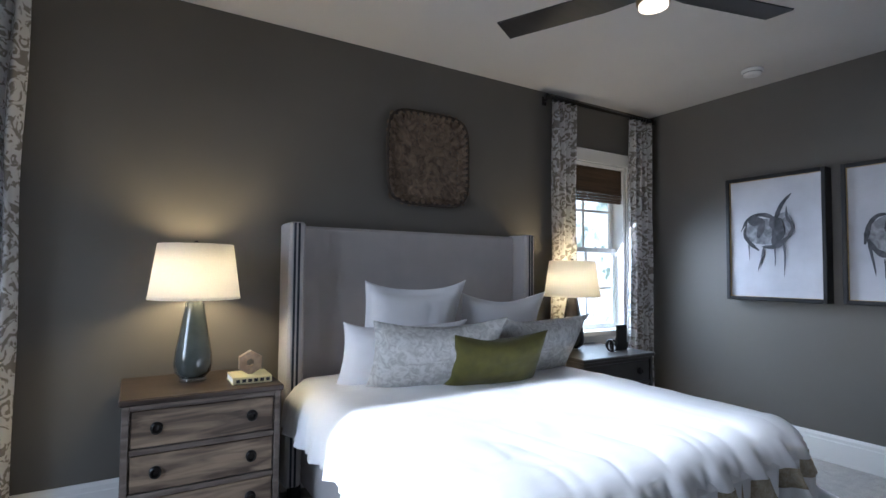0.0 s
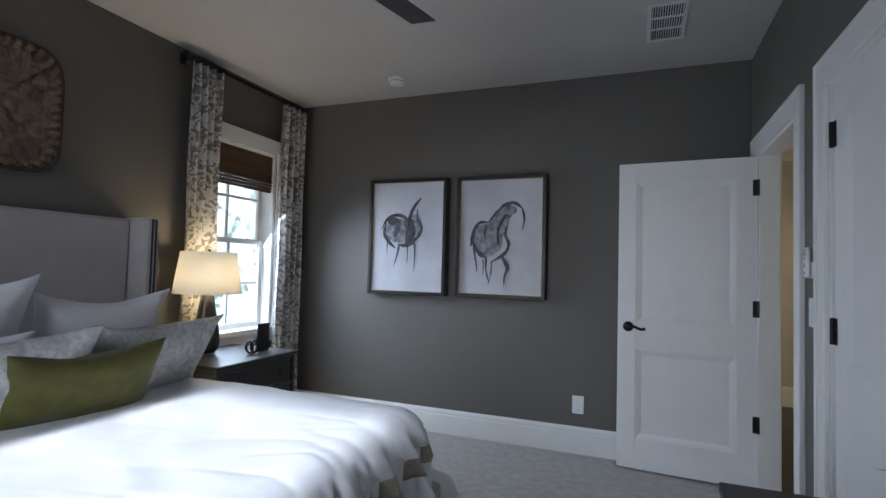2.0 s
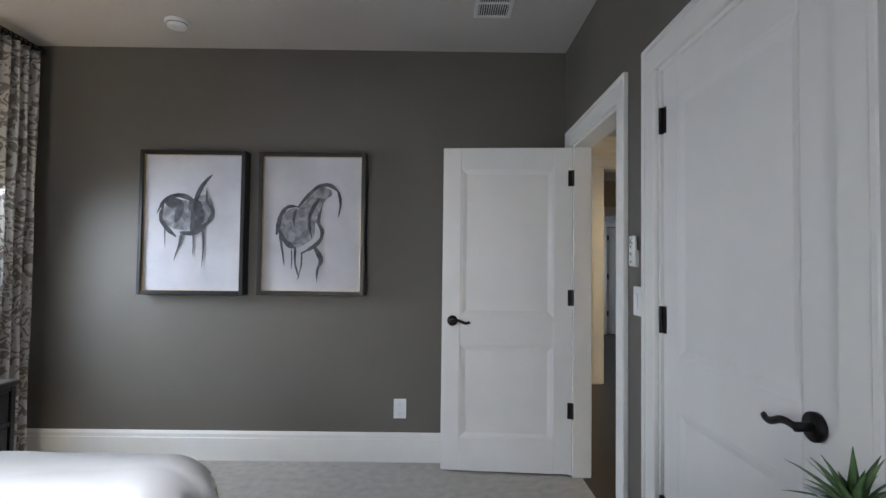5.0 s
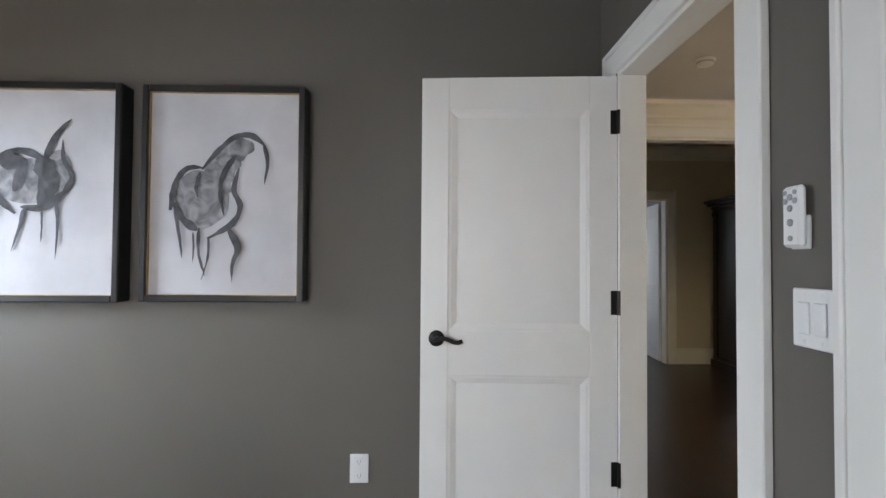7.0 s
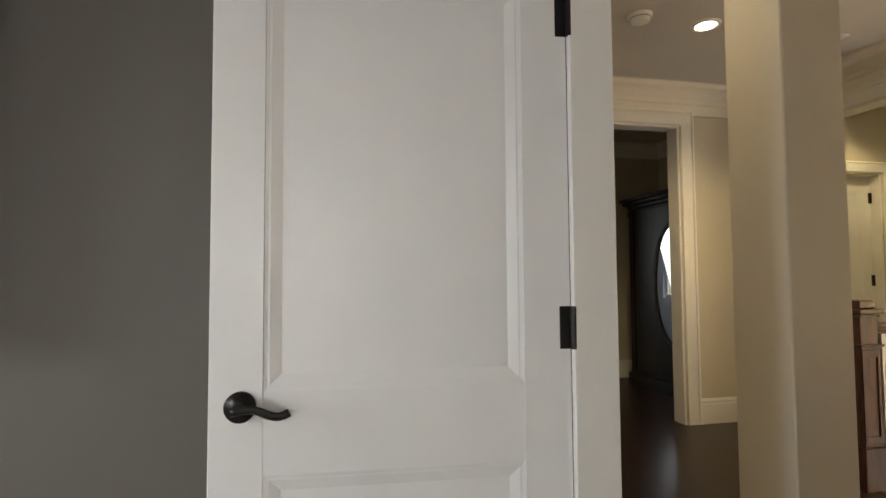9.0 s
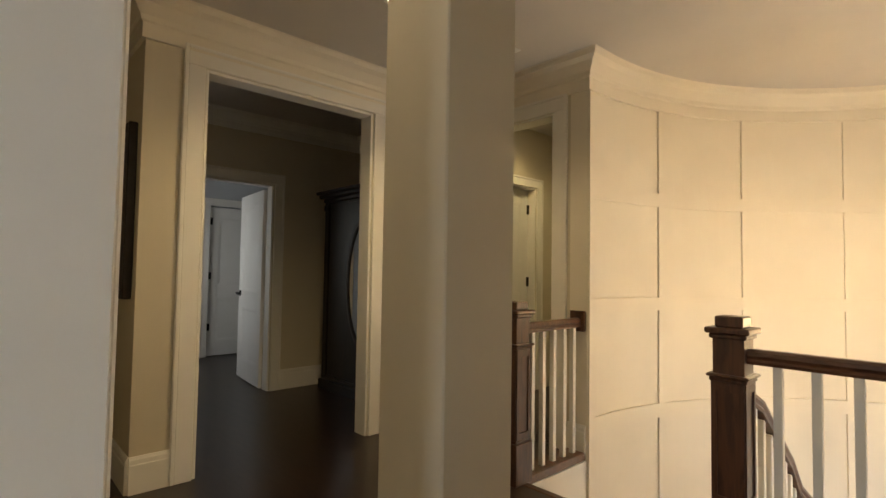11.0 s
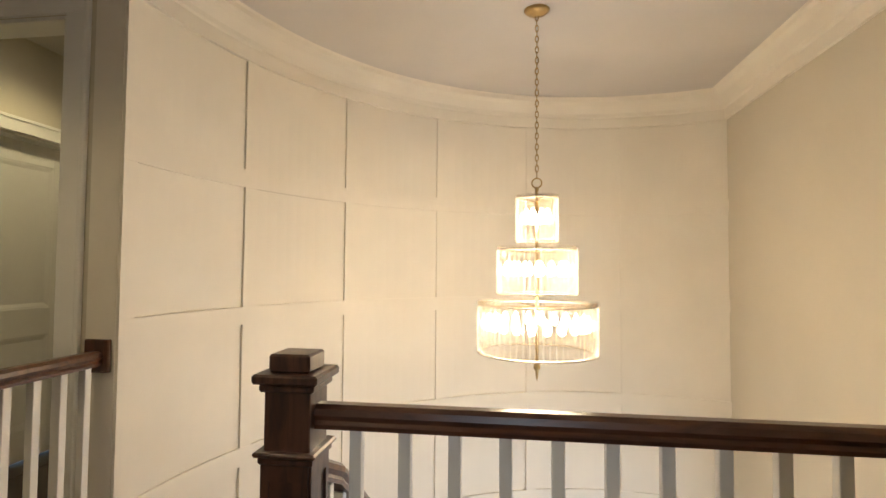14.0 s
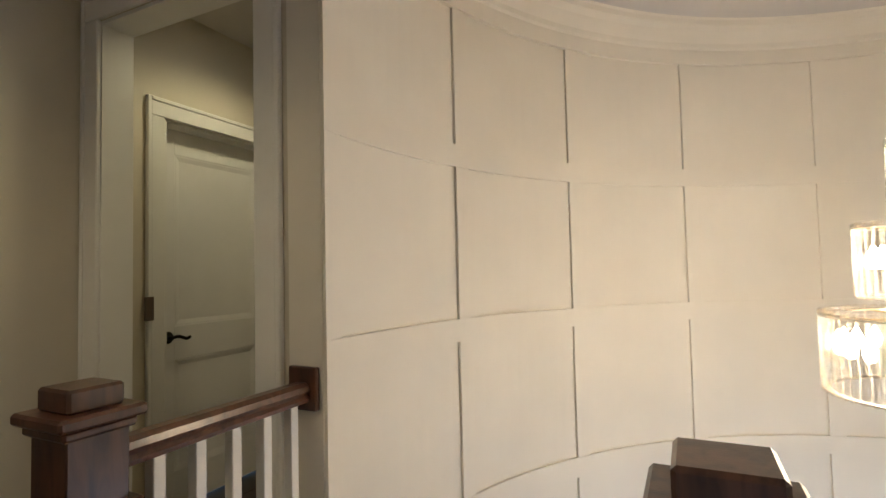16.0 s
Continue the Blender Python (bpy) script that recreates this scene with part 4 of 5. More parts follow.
dr = part("door", boxes((XF + 0.001, XF + 0.02, 7.25, 8.32, 0.16, 1.90), bevel=0.005), ARMW, arm)
ov = [(XF - 0.001, 7.66 + 0.30 * math.cos(a), 1.10 + 0.61 * math.sin(a)) for a in [2 * math.pi * k / 48 for k in range(48)]]
part("mirror_frame", sweep(bmesh.new(), ov, [(-0.03, -0.012), (0.012, -0.012), (0.012, 0.012), (-0.012, 0.016), (-0.03, 0.006)], True, Vector((1, 0, 0))), ARMW, arm, "", True)
bm = bmesh.new()
bmesh.ops.create_circle(bm, cap_ends=True, segments=48, radius=1, matrix=Matrix.Translation((XF - 0.004, 7.66, 1.10)) @ pose(0, 0, 0, 0, -90, 0) @ Matrix.Diagonal((0.60, 0.29, 1, 1)))
part("mirror_glass", bm, MIRROR, arm, "oval mirror glass")


# ---- bedroom furniture ----
BY = 2.04
bed = thing("bed", "upholstered grey wing-back bed with navy ribbon trim", "bed", -1.0, BY, 0)
part("headboard", boxes((XW + 0.02, XW + 0.10, 1.24, 2.84, 0.12, 1.545), bevel=0.018), UPH, bed)
for y0, y1 in ((1.155, 1.245), (2.835, 2.925)):
    part("wing", boxes((XW + 0.015, -1.80, y0, y1, 0.10, 1.555), bevel=0.014), UPH, bed)
    for k in (0.32, 0.58):
        y = y0 + (y1 - y0) * (k if y0 < 2 else 1 - k)
        part("ribbon", boxes((-1.8005, -1.797, y - 0.006, y + 0.006, 0.11, 1.548)), NAVY, bed)
for y0, y1 in ((1.25, 1.31), (2.77, 2.83)):
    part("side_rail", boxes((-1.90, 0.02, y0, y1, 0.10, 0.38), bevel=0.015), UPH, bed)
part("foot_rail", boxes((0.0, 0.06, 1.25, 2.83, 0.10, 0.38), bevel=0.015), UPH, bed)
part("mattress", boxes((-1.90, 0.0, 1.31, 2.77, 0.30, 0.60), bevel=0.05), SHAM, bed)
for x in (-1.86, -0.02):
    for y in (1.22, 2.80):
        part("leg", boxes((x - 0.035, x + 0.035, y - 0.03, y + 0.03, 0.0, 0.11), bevel=0.006), BLACK, bed)


def drape(name, material, x0, x1, half, top, length, r, folds, amp, seed, puff, side, d0=0.0, d1=9.0, xmin=-9.0, off=0.0, thick=0.018):
    """Bedding: flat on top, rounded over the edges, hanging in folds."""
    rnd = random.Random(seed)
    ph = [rnd.uniform(0, 6.28) for _ in range(6)]
    n, m = 160, 170
    bm = bmesh.new()
    grid = []
    xs = [x0 + (x1 + length - x0) * i / (n - 1) for i in range(n)]
    ss = [-(half + side) + 2 * (half + side) * j / (m - 1) for j in range(m)]
    for x in xs:
        row = []
        for s in ss:
            dx, dy = max(0.0, x - x1), max(0.0, abs(s) - half)
            d = math.hypot(dx, dy)
            dd = min(d, length)
            ux, uy = (dx / d, math.copysign(dy / d, s)) if d > 1e-9 else (0.0, 0.0)
            ang = min(dd / r, math.pi / 2)
            h = r * math.sin(ang)
            v = r * (1 - math.cos(ang)) + max(0.0, dd - r * math.pi / 2)
            edge = max(0.0, v - 0.05)
            run = (x * 1.0 if dy > dx else s * 1.0) + math.atan2(dx, dy + 1e-6) * 0.3
            wave = math.sin(run * folds + ph[0]) + 0.5 * math.sin(run * folds * 1.9 + ph[1]) + 0.35 * math.sin(run * folds * 3.1 + ph[2])
            h += edge * amp * wave * (0.45 if dy > dx else 1.35) + edge * 0.10 + off
            pleat = max(0.0, min(1.0, (dd - 0.27) / 0.1))
            h += (pleat if dx > dy * 0.6 else 0.2 * pleat) * 0.014 * (abs(math.sin(run * 46 + ph[3])) + 0.5 * math.sin(run * 27 + ph[4]))
            bx, by = min(x, x1), max(-half, min(half, s))
            z = top - v
            soft = puff * (noise.noise(Vector((bx * 2.2, by * 2.2, seed))) + 0.5 * noise.noise(Vector((bx * 6, by * 5, seed + 4))))
            crease = 0.35 * puff * abs(noise.noise(Vector((bx * 3.0 + by * 6, by * 2 - bx * 5, seed + 9))))
            slant = noise.noise(Vector((by * 5.0 - bx * 1.6, bx * 1.1 + by, seed + 15)))
            crease += (0.0012 + 0.004 * max(0.0, 1 + (bx - x1) / 0.5)) * math.exp(-abs(slant) * 18)
            z += (soft - crease) * (1 if d < 1e-9 else max(0, 1 - v * 4))
            row.append((bx + ux * h, BY + by + uy * h, max(z, 0.03), d, x))
        grid.append(row)
    made = {}
    for i in range(n - 1):
        for j in range(m - 1):
            q = [(i, j), (i + 1, j), (i + 1, j + 1), (i, j + 1)]
            c = [grid[a][b] for a, b in q]
            if all(d0 <= k[3] <= d1 and k[4] >= xmin for k in c):
                for key, k in zip(q, c):
                    if key not in made:
                        made[key] = bm.verts.new(k[:3])
                bm.faces.new([made[key] for key in q])
    o = new(name, mesh(name, bm, material, True))
    sol = o.modifiers.new("thickness", "SOLIDIFY")
    sol.thickness, sol.offset = thick, -1
    return o


SHAPE = (-1.82, -0.16, 0.74, 0.69, 0.52, 0.15, 30, 0.15, 3, 0.011, 0.34)
duvet = tagged(drape("duvet", LINEN, *SHAPE), "rumpled white cotton duvet with a tan band, draped over the bed", "duvet")
band = tagged(drape("border_band", THROW, *SHAPE, d0=0.225, d1=0.305, xmin=-0.62, off=0.004, thick=0.006), "tan woven border band")
band.parent = duvet


def pillow(name, label, w, h, t, material, m, flange=0.0, seed=1, group="", pinch=1.0):
    """A stuffed cushion standing in its own xz plane, pinched at the corners, with creases."""
    bm = bmesh.new()
    n = 30
    sides = []
    for o in (1, -1):
        g = []
        for i in range(n + 1):
            row = []
            for j in range(n + 1):
                u, v = -1 + 2 * i / n, -1 + 2 * j / n
                fl = 1 - flange
                uu, vv = min(1, abs(u) / fl), min(1, abs(v) / fl)
                body = (max(0, 1 - uu ** 2.6) * max(0, 1 - vv ** 2.6)) ** 0.5
                pull = 1 - 0.055 * pinch * (1 - u * u) * abs(v) ** 3, 1 - 0.075 * pinch * (1 - v * v) * abs(u) ** 3
                x, z = u * w / 2 * pull[1], v * h / 2 * pull[0]
                cre = 0.10 * noise.noise(Vector((u * 2.5, v * 2.5, seed))) + 0.06 * noise.noise(Vector((u * 7, v * 4, seed + 3)))
                y = o * (t / 2 * body * (1 + cre) + 0.003)
                y += 0.012 * math.sin(u * 4 + seed) * abs(v) ** 2 * (1 - body)
                row.append(bm.verts.new((x, y, z + h / 2 - 0.04 * (1 - u * u) * (v > 0) * v)))
            g.append(row)
        sides.append(g)
        for i in range(n):
            for j in range(n):
                bm.faces.new((g[i][j], g[i + 1][j], g[i + 1][j + 1], g[i][j + 1]))
    a, b = sides
    for k in range(n):
        for e, f in (((k, 0), (k + 1, 0)), ((k, n), (k + 1, n)), ((0, k), (0, k + 1)), ((n, k), (n, k + 1))):
            bm.faces.new((a[e[0]][e[1]], a[f[0]][f[1]], b[f[0]][f[1]], b[e[0]][e[1]]))
    o = tagged(new(name, mesh(name, bm, material, True)), label, "pillow", group)
    o.matrix_basis = m
    return o


# upright and leaning towards the headboard
pillow("euro_pillow", "white cotton euro pillow with a wide flange", 0.62, 0.60, 0.20, SHAM, pose(-1.66, 1.80, 0.66, 16, 0, 86), 0.09, 2, "white pillows", 1.35)
pillow("euro_pillow", "white cotton euro pillow with a wide flange", 0.66, 0.52, 0.20, SHAM, pose(-1.68, 2.44, 0.66, 18, 0, 90), 0.09, 5, "white pillows", 1.35)
pillow("sleeping_pillow", "white cotton sleeping pillow behind the printed one", 0.70, 0.40, 0.18, SHAM, pose(-1.56, 1.70, 0.66, 24, 0, 84), 0.05, 7, "white pillows")
pillow("printed_pillow", "faded grey damask linen pillow", 0.74, 0.42, 0.19, PRINT, pose(-1.40, 1.83, 0.66, 26, 0, 80), 0.05, 11, "damask pillows")
pillow("printed_pillow", "faded grey damask linen pillow", 0.74, 0.42, 0.19, PRINT, pose(-1.44, 2.52, 0.66, 28, 0, 95), 0.05, 13, "damask pillows")
pillow("lumbar_pillow", "olive green velvet lumbar pillow", 0.58, 0.33, 0.15, OLIVE, pose(-1.27, 2.13, 0.665, 26, 0, 84), 0.0, 17)


def nightstand(y0, y1, x1, top, label, body, front, topm, drawers, group):
    s = thing("nightstand", label, "nightstand", -1.75, (y0 + y1) / 2, 0, group=group)
    x0 = XW + 0.03
    part("top", boxes((x0, x1 + 0.015, y0 - 0.012, y1 + 0.012, top - 0.028, top), bevel=0.006), topm, s)
    part("carcass", boxes((x0, x1 - 0.022, y0, y1, 0.07, top - 0.028), bevel=0.003), body, s)
    for a, b in ((y0, y0 + 0.028), (y1 - 0.028, y1)):
        part("front_stile", boxes((x1 - 0.022, x1, a, b, 0.07, top - 0.028), bevel=0.003), body, s)
    h = (top - 0.028 - 0.15) / drawers
    for i in range(drawers):
        z0 = 0.15 + i * h
        part("front_rail", boxes((x1 - 0.022, x1 - 0.001, y0 + 0.028, y1 - 0.028, z0 + h - 0.024, z0 + h), bevel=0.003), body, s)
        d = part("drawer", boxes((x1 - 0.022, x1 - 0.006, y0 + 0.034, y1 - 0.034, z0 + 0.004, z0 + h - 0.028), bevel=0.003), front, s)
        for k in (0.2, 0.8):
            yk, zk = y0 + (y1 - y0) * k, z0 + h * 0.5 - 0.01
            kb = cyl(bmesh.new(), yk, zk, x1 - 0.006, x1 + 0.002, 0.024, seg=20, axis="x")
            loop = [(x1 + 0.006, yk + 0.019 * math.cos(q), zk - 0.006 + 0.019 * math.sin(q)) for q in [2 * math.pi * w / 16 for w in range(16)]]
            sweep(kb, loop, [(0.0035 * math.cos(q), 0.0035 * math.sin(q)) for q in [w * math.pi / 3 for w in range(6)]], True, Vector((1, 0, 0)))
            part("ring_pull", kb, BRONZE, d, "dark bronze ring pull", True)
    part("base_rail", boxes((x1 - 0.022, x1 - 0.001, y0 + 0.028, y1 - 0.028, 0.07, 0.15)), body, s)
    for x in (x0 + 0.03, x1 - 0.03):
        for y in (y0 + 0.03, y1 - 0.03):
            part("foot", boxes((x - 0.025, x + 0.025, y - 0.025, y + 0.025, 0, 0.07), bevel=0.004), body, s)
    return s


TN, TF = 0.738, 0.70
nightstand(0.40, 1.05, -1.50, TN, "weathered oak three-drawer nightstand beside the bed", OAKD, OAK, TOPW, 3, "nightstands")
nightstand(3.02, 3.74, -1.42, TF, "dark three-drawer nightstand under the window", DRESSW, DRESSW, DRESSW, 3, "nightstands")


def table_lamp(x, y, z, ceramic, label):
    l = thing("table_lamp", label, "table lamp", x, y, z, group="bedside table lamps")
    part("base", cyl(bmesh.new(), x, y, z, z + 0.020, 0.062, 0.060, 32), ACRYL, l, "clear acrylic base", True)
    part("body", lathe(bmesh.new(), x, y, [(0, z + 0.020), (0.060, z + 0.021), (0.080, z + 0.045), (0.088, z + 0.085), (0.083, z + 0.14), (0.066, z + 0.24), (0.050, z + 0.33), (0.040, z + 0.395), (0.034, z + 0.41), (0, z + 0.412)], 40), ceramic, l, "", True)
    part("stem", cyl(bmesh.new(), x, y, z + 0.41, z + 0.47, 0.008, seg=12), BRASS, l, "", True)
    sh = part("shade", lathe(bmesh.new(), x, y, [(0.207, z + 0.405), (0.209, z + 0.407), (0.172, z + 0.672), (0.170, z + 0.672), (0.205, z + 0.407)], 56), SHADE, l, "white linen tapered drum shade, lit", True)
    part("shade_ring", lathe(bmesh.new(), x, y, [(0.2085, z + 0.402), (0.2105, z + 0.404), (0.2095, z + 0.414), (0.2080, z + 0.414)], 56), SHADE, sh)
    part("harp", boxes((x - 0.17, x + 0.17, y - 0.0025, y + 0.0025, z + 0.655, z + 0.660), (x - 0.0025, x + 0.0025, y - 0.17, y + 0.17, z + 0.655, z + 0.660)), BRASS, l)
    part("finial", lathe(bmesh.new(), x, y, [(0, z + 0.66), (0.012, z + 0.662), (0.006, z + 0.672), (0.012, z + 0.684), (0, z + 0.692)], 14), BRONZE, l, "", True)
    b = under("bulb", BULBM, l, pose(x, y, z + 0.53))
    return l


table_lamp(-1.78, 0.69, TN, CERAM, "grey-green glazed table lamp with a lit linen shade")
table_lamp(-1.78, 3.28, TF, CERAMD, "dark brown glazed table lamp with a lit linen shade")

book = thing("book", "ivory book with black lettering on its spine", "book", -1.66, 0.93, TN)
part("pages", boxes((-1.745, -1.575, 0.845, 1.02, TN + 0.003, TN + 0.030)), SHAM, book)
part("cover", boxes((-1.75, -1.572, 0.842, 1.023, TN + 0.0, TN + 0.004), (-1.75, -1.572, 0.842, 1.023, TN + 0.029, TN + 0.033), (-1.574, -1.568, 0.842, 1.023, TN + 0.004, TN + 0.029), bevel=0.001), IVORY, book)
for i in range(6):
    y = 0.857 + i * 0.0275
    part("print_bar", boxes((-1.568, -1.5672, y, y + 0.017, TN + 0.009, TN + 0.024)), INKBAR, book)
knot = bmesh.new()
sweep(knot, [(-1.66, 0.935 + 0.040 * math.cos(a), TN + 0.033 + 0.055 + 0.040 * math.sin(a)) for a in [2 * math.pi * k / 6 + 0.5 for k in range(6)]], [(-0.020, -0.018), (0.020, -0.018), (0.020, 0.018), (-0.020, 0.018)], True, Vector((1, 0, 0)))
tagged(new("wooden_link", mesh("wooden_link", knot, KNOT)), "carved pale wooden hexagonal link on the book", "ornament")

fr = thing("photo_frame", "small dark standing photo frame on the nightstand", "photo frame", -1.58, 3.60, TF)
part("frame", boxes((-1.60, -1.585, 3.55, 3.66, TF + 0.001, TF + 0.19), bevel=0.003), BLACK, fr)
part("easel", boxes((-1.64, -1.60, 3.59, 3.62, TF + 0.001, TF + 0.09)), BLACK, fr)
orn = bmesh.new()
for k in range(3):
    ringp = [Vector((0.042 * math.cos(a), 0.042 * math.sin(a), 0)) for a in [2 * math.pi * i / 24 for i in range(24)]]
    m = Matrix.Translation((-1.56, 3.46, TF + 0.049)) @ pose(0, 0, 0, 90, 60 * k, 60 * k + 20)
    sweep(orn, [m @ p for p in ringp], [(0.007 * math.cos(a), 0.007 * math.sin(a)) for a in [i * math.pi / 3 for i in range(6)]], True, Vector((0.3, 0.2, 1)))
tagged(new("ring_ornament", mesh("ring_ornament", orn, BRONZE, True)), "dark bronze ornament of interlocked rings", "ornament")


def curtain(y0, y1, x, top, seed, label):
    """A pleated curtain panel hung from the rod, reaching the floor."""
    rnd = random.Random(seed)
    bm = bmesh.new()
    n, m = 90, 24
    ph = rnd.uniform(0, 6)
    rows = []
    for j in range(m + 1):
        z = 0.015 + (top - 0.015) * j / m
        f = 1 - j / m
        row = []
        for i in range(n + 1):
            u = i / n
            k = math.sin(u * 2 * math.pi * 4.5 + ph) + 0.3 * math.sin(u * 2 * math.pi * 9 + ph * 2 + f)
            squeeze = 1 - 0.10 * math.sin(math.pi * min(1, f * 1.2)) * (0.3 + 0.2 * math.sin(seed))
            y = (y0 + y1) / 2 + (u - 0.5) * (y1 - y0) * squeeze + 0.006 * math.sin(z * 5 + u * 9)
            row.append(bm.verts.new((x + k * (0.022 + 0.012 * f), y, z)))
        rows.append(row)
    for a, b in zip(rows, rows[1:]):
        for i in range(n):
            bm.faces.new((a[i], a[i + 1], b[i + 1], b[i]))
    o = new("curtain", mesh("curtain", bm, DRAPE, True))
    o.modifiers.new("thickness", "SOLIDIFY").thickness = 0.004
    return tagged(o, label, "curtain", "curtain panels")


def rod(y0, y1, x, z):
    r = thing("curtain_rod", "black metal curtain rod under the ceiling", "curtain rod", x, (y0 + y1) / 2, z)
    part("pole", cyl(bmesh.new(), x, z, y0, y1, 0.014, seg=16, axis="y"), BRONZE, r, "", True)
    for y, s in ((y0, -1), (y1, 1)):
        part("finial", cyl(bmesh.new(), x, z, *sorted((y, y + s * 0.035)), 0.026, seg=16, axis="y"), BRONZE, r, "", True)
    for y in (y0 + 0.03, y1 - 0.03):
        part("bracket", boxes((XW + 0.001, x, y - 0.008, y + 0.008, z - 0.008, z + 0.008), (XW + 0.001, XW + 0.008, y - 0.02, y + 0.02, z - 0.035, z + 0.035)), BRONZE, r)
    nr = 7
    for a in (y0 + 0.05, y1 - 0.31):
        for i in range(nr):
            y = a + 0.26 * (i + 0.5) / nr
            part("curtain_ring", sweep(bmesh.new(), [(x + 0.021 * math.cos(q), y, z + 0.021 * math.sin(q)) for q in [2 * math.pi * w / 12 for w in range(12)]], [(-0.003, -0.003), (0.003, -0.003), (0.003, 0.003), (-0.003, 0.003)], True, Vector((0, 1, 0))), BRONZE, r)


for wy0, wy1 in ((3.19, 4.43), (-1.31, -0.05)):
    rod(wy0, wy1, XW + 0.10, 2.665)
    curtain(wy0 + 0.02, wy0 + 0.31, XW + 0.10, 2.645, 4 + int(wy0), "grey and white scroll-print floor-length curtain")
    curtain(wy1 - 0.30, wy1 + 0.03, XW + 0.10, 2.645, 9 + int(wy0), "grey and white scroll-print floor-length curtain")


def roman_shade(b, label):
    y0, y1, z0, z1 = b
    s = thing("woven_shade", label, "window shade", XW, (y0 + y1) / 2, 1.9)
    part("valance", boxes((XW - 0.028, XW - 0.018, y0 + 0.032, y1 - 0.032, 1.99, z1 - 0.03), bevel=0.002), WOVEN, s)
    for i in range(4):
        part("fold", boxes((XW - 0.044 + 0.004 * i, XW - 0.012 + 0.003 * i, y0 + 0.034, y1 - 0.034, 1.90 + 0.024 * i, 1.92 + 0.024 * i), bevel=0.006), WOVEN, s)


roman_shade(WIN, "brown woven-wood roman shade, drawn half up")
roman_shade(WIN2, "brown woven-wood roman shade, drawn half up")


# woven basket tray on the wall
def basket():
    yc, zc, half = 2.135, 2.05, 0.315
    b = thing("wall_basket", "square weathered woven basket tray hung on the wall", "basket", XW + 0.03, yc, zc - half)

    def rim_r(a):
        return half / (abs(math.cos(a)) ** 5 + abs(math.sin(a)) ** 5) ** 0.2
    for k, xo in ((1.0, 0.055), (0.985, 0.048)):
        pts = [(XW + xo, yc + k * rim_r(a) * math.cos(a), zc + k * rim_r(a) * math.sin(a)) for a in [2 * math.pi * i / 72 for i in range(72)]]
        part("rim", sweep(bmesh.new(), pts, [(0.011 * math.cos(q), 0.009 * math.sin(q)) for q in [w * math.pi / 3 for w in range(6)]], True, Vector((1, 0, 0))), WICKERD, b, "", True)
    n = 11
    for d in range(2):
        for i in range(n):
            c = (i - (n - 1) / 2) * 0.0545
            ln = 0.305 if abs(c) < 0.2 else 0.29
            path, lift = [], []
            for s in range(45):
                q = -ln + 2 * ln * s / 44
                w = math.sin((q / 0.0545 + 0.5) * math.pi) * (1 if (i + d) % 2 else -1)
                dish = max(0, abs(q) - 0.21) ** 2 * 2.6 + max(0, abs(c) - 0.21) ** 2 * 2.6
                x = XW + 0.012 + 0.0045 * w + dish + 0.002
                path.append((x, yc + c, zc + q) if d else (x, yc + q, zc + c))
            part("woven_strip", sweep(bmesh.new(), path, [(-0.023, -0.001), (0.023, -0.001), (0.023, 0.0015), (-0.023, 0.0015)], False, Vector((1, 0, 0))), WICKER, b)
    for sgn in (1, -1):
        part("brace_strip", sweep(bmesh.new(), [(XW + 0.024 + 0.00012 * abs(q) ** 2, yc + q * 0.0272, zc + sgn * q * 0.0272) for q in range(-10, 11)], [(-0.012, -0.001), (0.012, -0.001), (0.012, 0.002), (-0.012, 0.002)], False, Vector((1, 0, 0))), WICKER, b)
    for i in range(44):
        a = 2 * math.pi * (i + 0.5) / 44
        r0, r1 = rim_r(a) * 0.86, rim_r(a) * 1.03
        part("rim_lashing", sweep(bmesh.new(), [(XW + 0.04, yc + r0 * math.cos(a), zc + r0 * math.sin(a)), (XW + 0.066, yc + (r0 + r1) / 2 * math.cos(a + 0.03), zc + (r0 + r1) / 2 * math.sin(a + 0.03)), (XW + 0.052, yc + r1 * math.cos(a + 0.06), zc + r1 * math.sin(a + 0.06))], [(-0.012, -0.0015), (0.012, -0.0015), (0.012, 0.0015), (-0.012, 0.0015)], False, Vector((1, 0, 0))), WICKER, b)


basket()


# pictures: dark deep frames, pale wash ground and abstract ink strokes
def blob(bm, y, cx, cz, rx, rz, turn=0.0, seed=0, n=26):
    c, s = math.cos(turn), math.sin(turn)
    vs = []
    for i in range(n):
        a = 2 * math.pi * i / n
        k = 1 + 0.10 * noise.noise(Vector((math.cos(a) * 1.7, math.sin(a) * 1.7, seed)))
        u, v = rx * k * math.cos(a), rz * k * math.sin(a)
        vs.append(bm.verts.new((cx + u * c - v * s, y, cz + u * s + v * c)))
    bm.faces.new(vs)
    return bm


def flowing(pts, seed, steps=7):
    """A brush line bent smoothly through a few points, with a slight tremor."""
    q = [pts[0]] + list(pts) + [pts[-1]]
    out = []
    for a, b, c, d in zip(q, q[1:], q[2:], q[3:]):
        for i in range(steps):
            t = i / steps
            x, z = [0.5 * (2 * b[k] + (c[k] - a[k]) * t + (2 * a[k] - 5 * b[k] + 4 * c[k] - d[k]) * t * t + (3 * b[k] - a[k] - 3 * c[k] + d[k]) * t ** 3) for k in (0, 1)]
            out.append((x + 0.002 * noise.noise(Vector((x * 40, z * 40, seed))), z))
    return out + [pts[-1]]


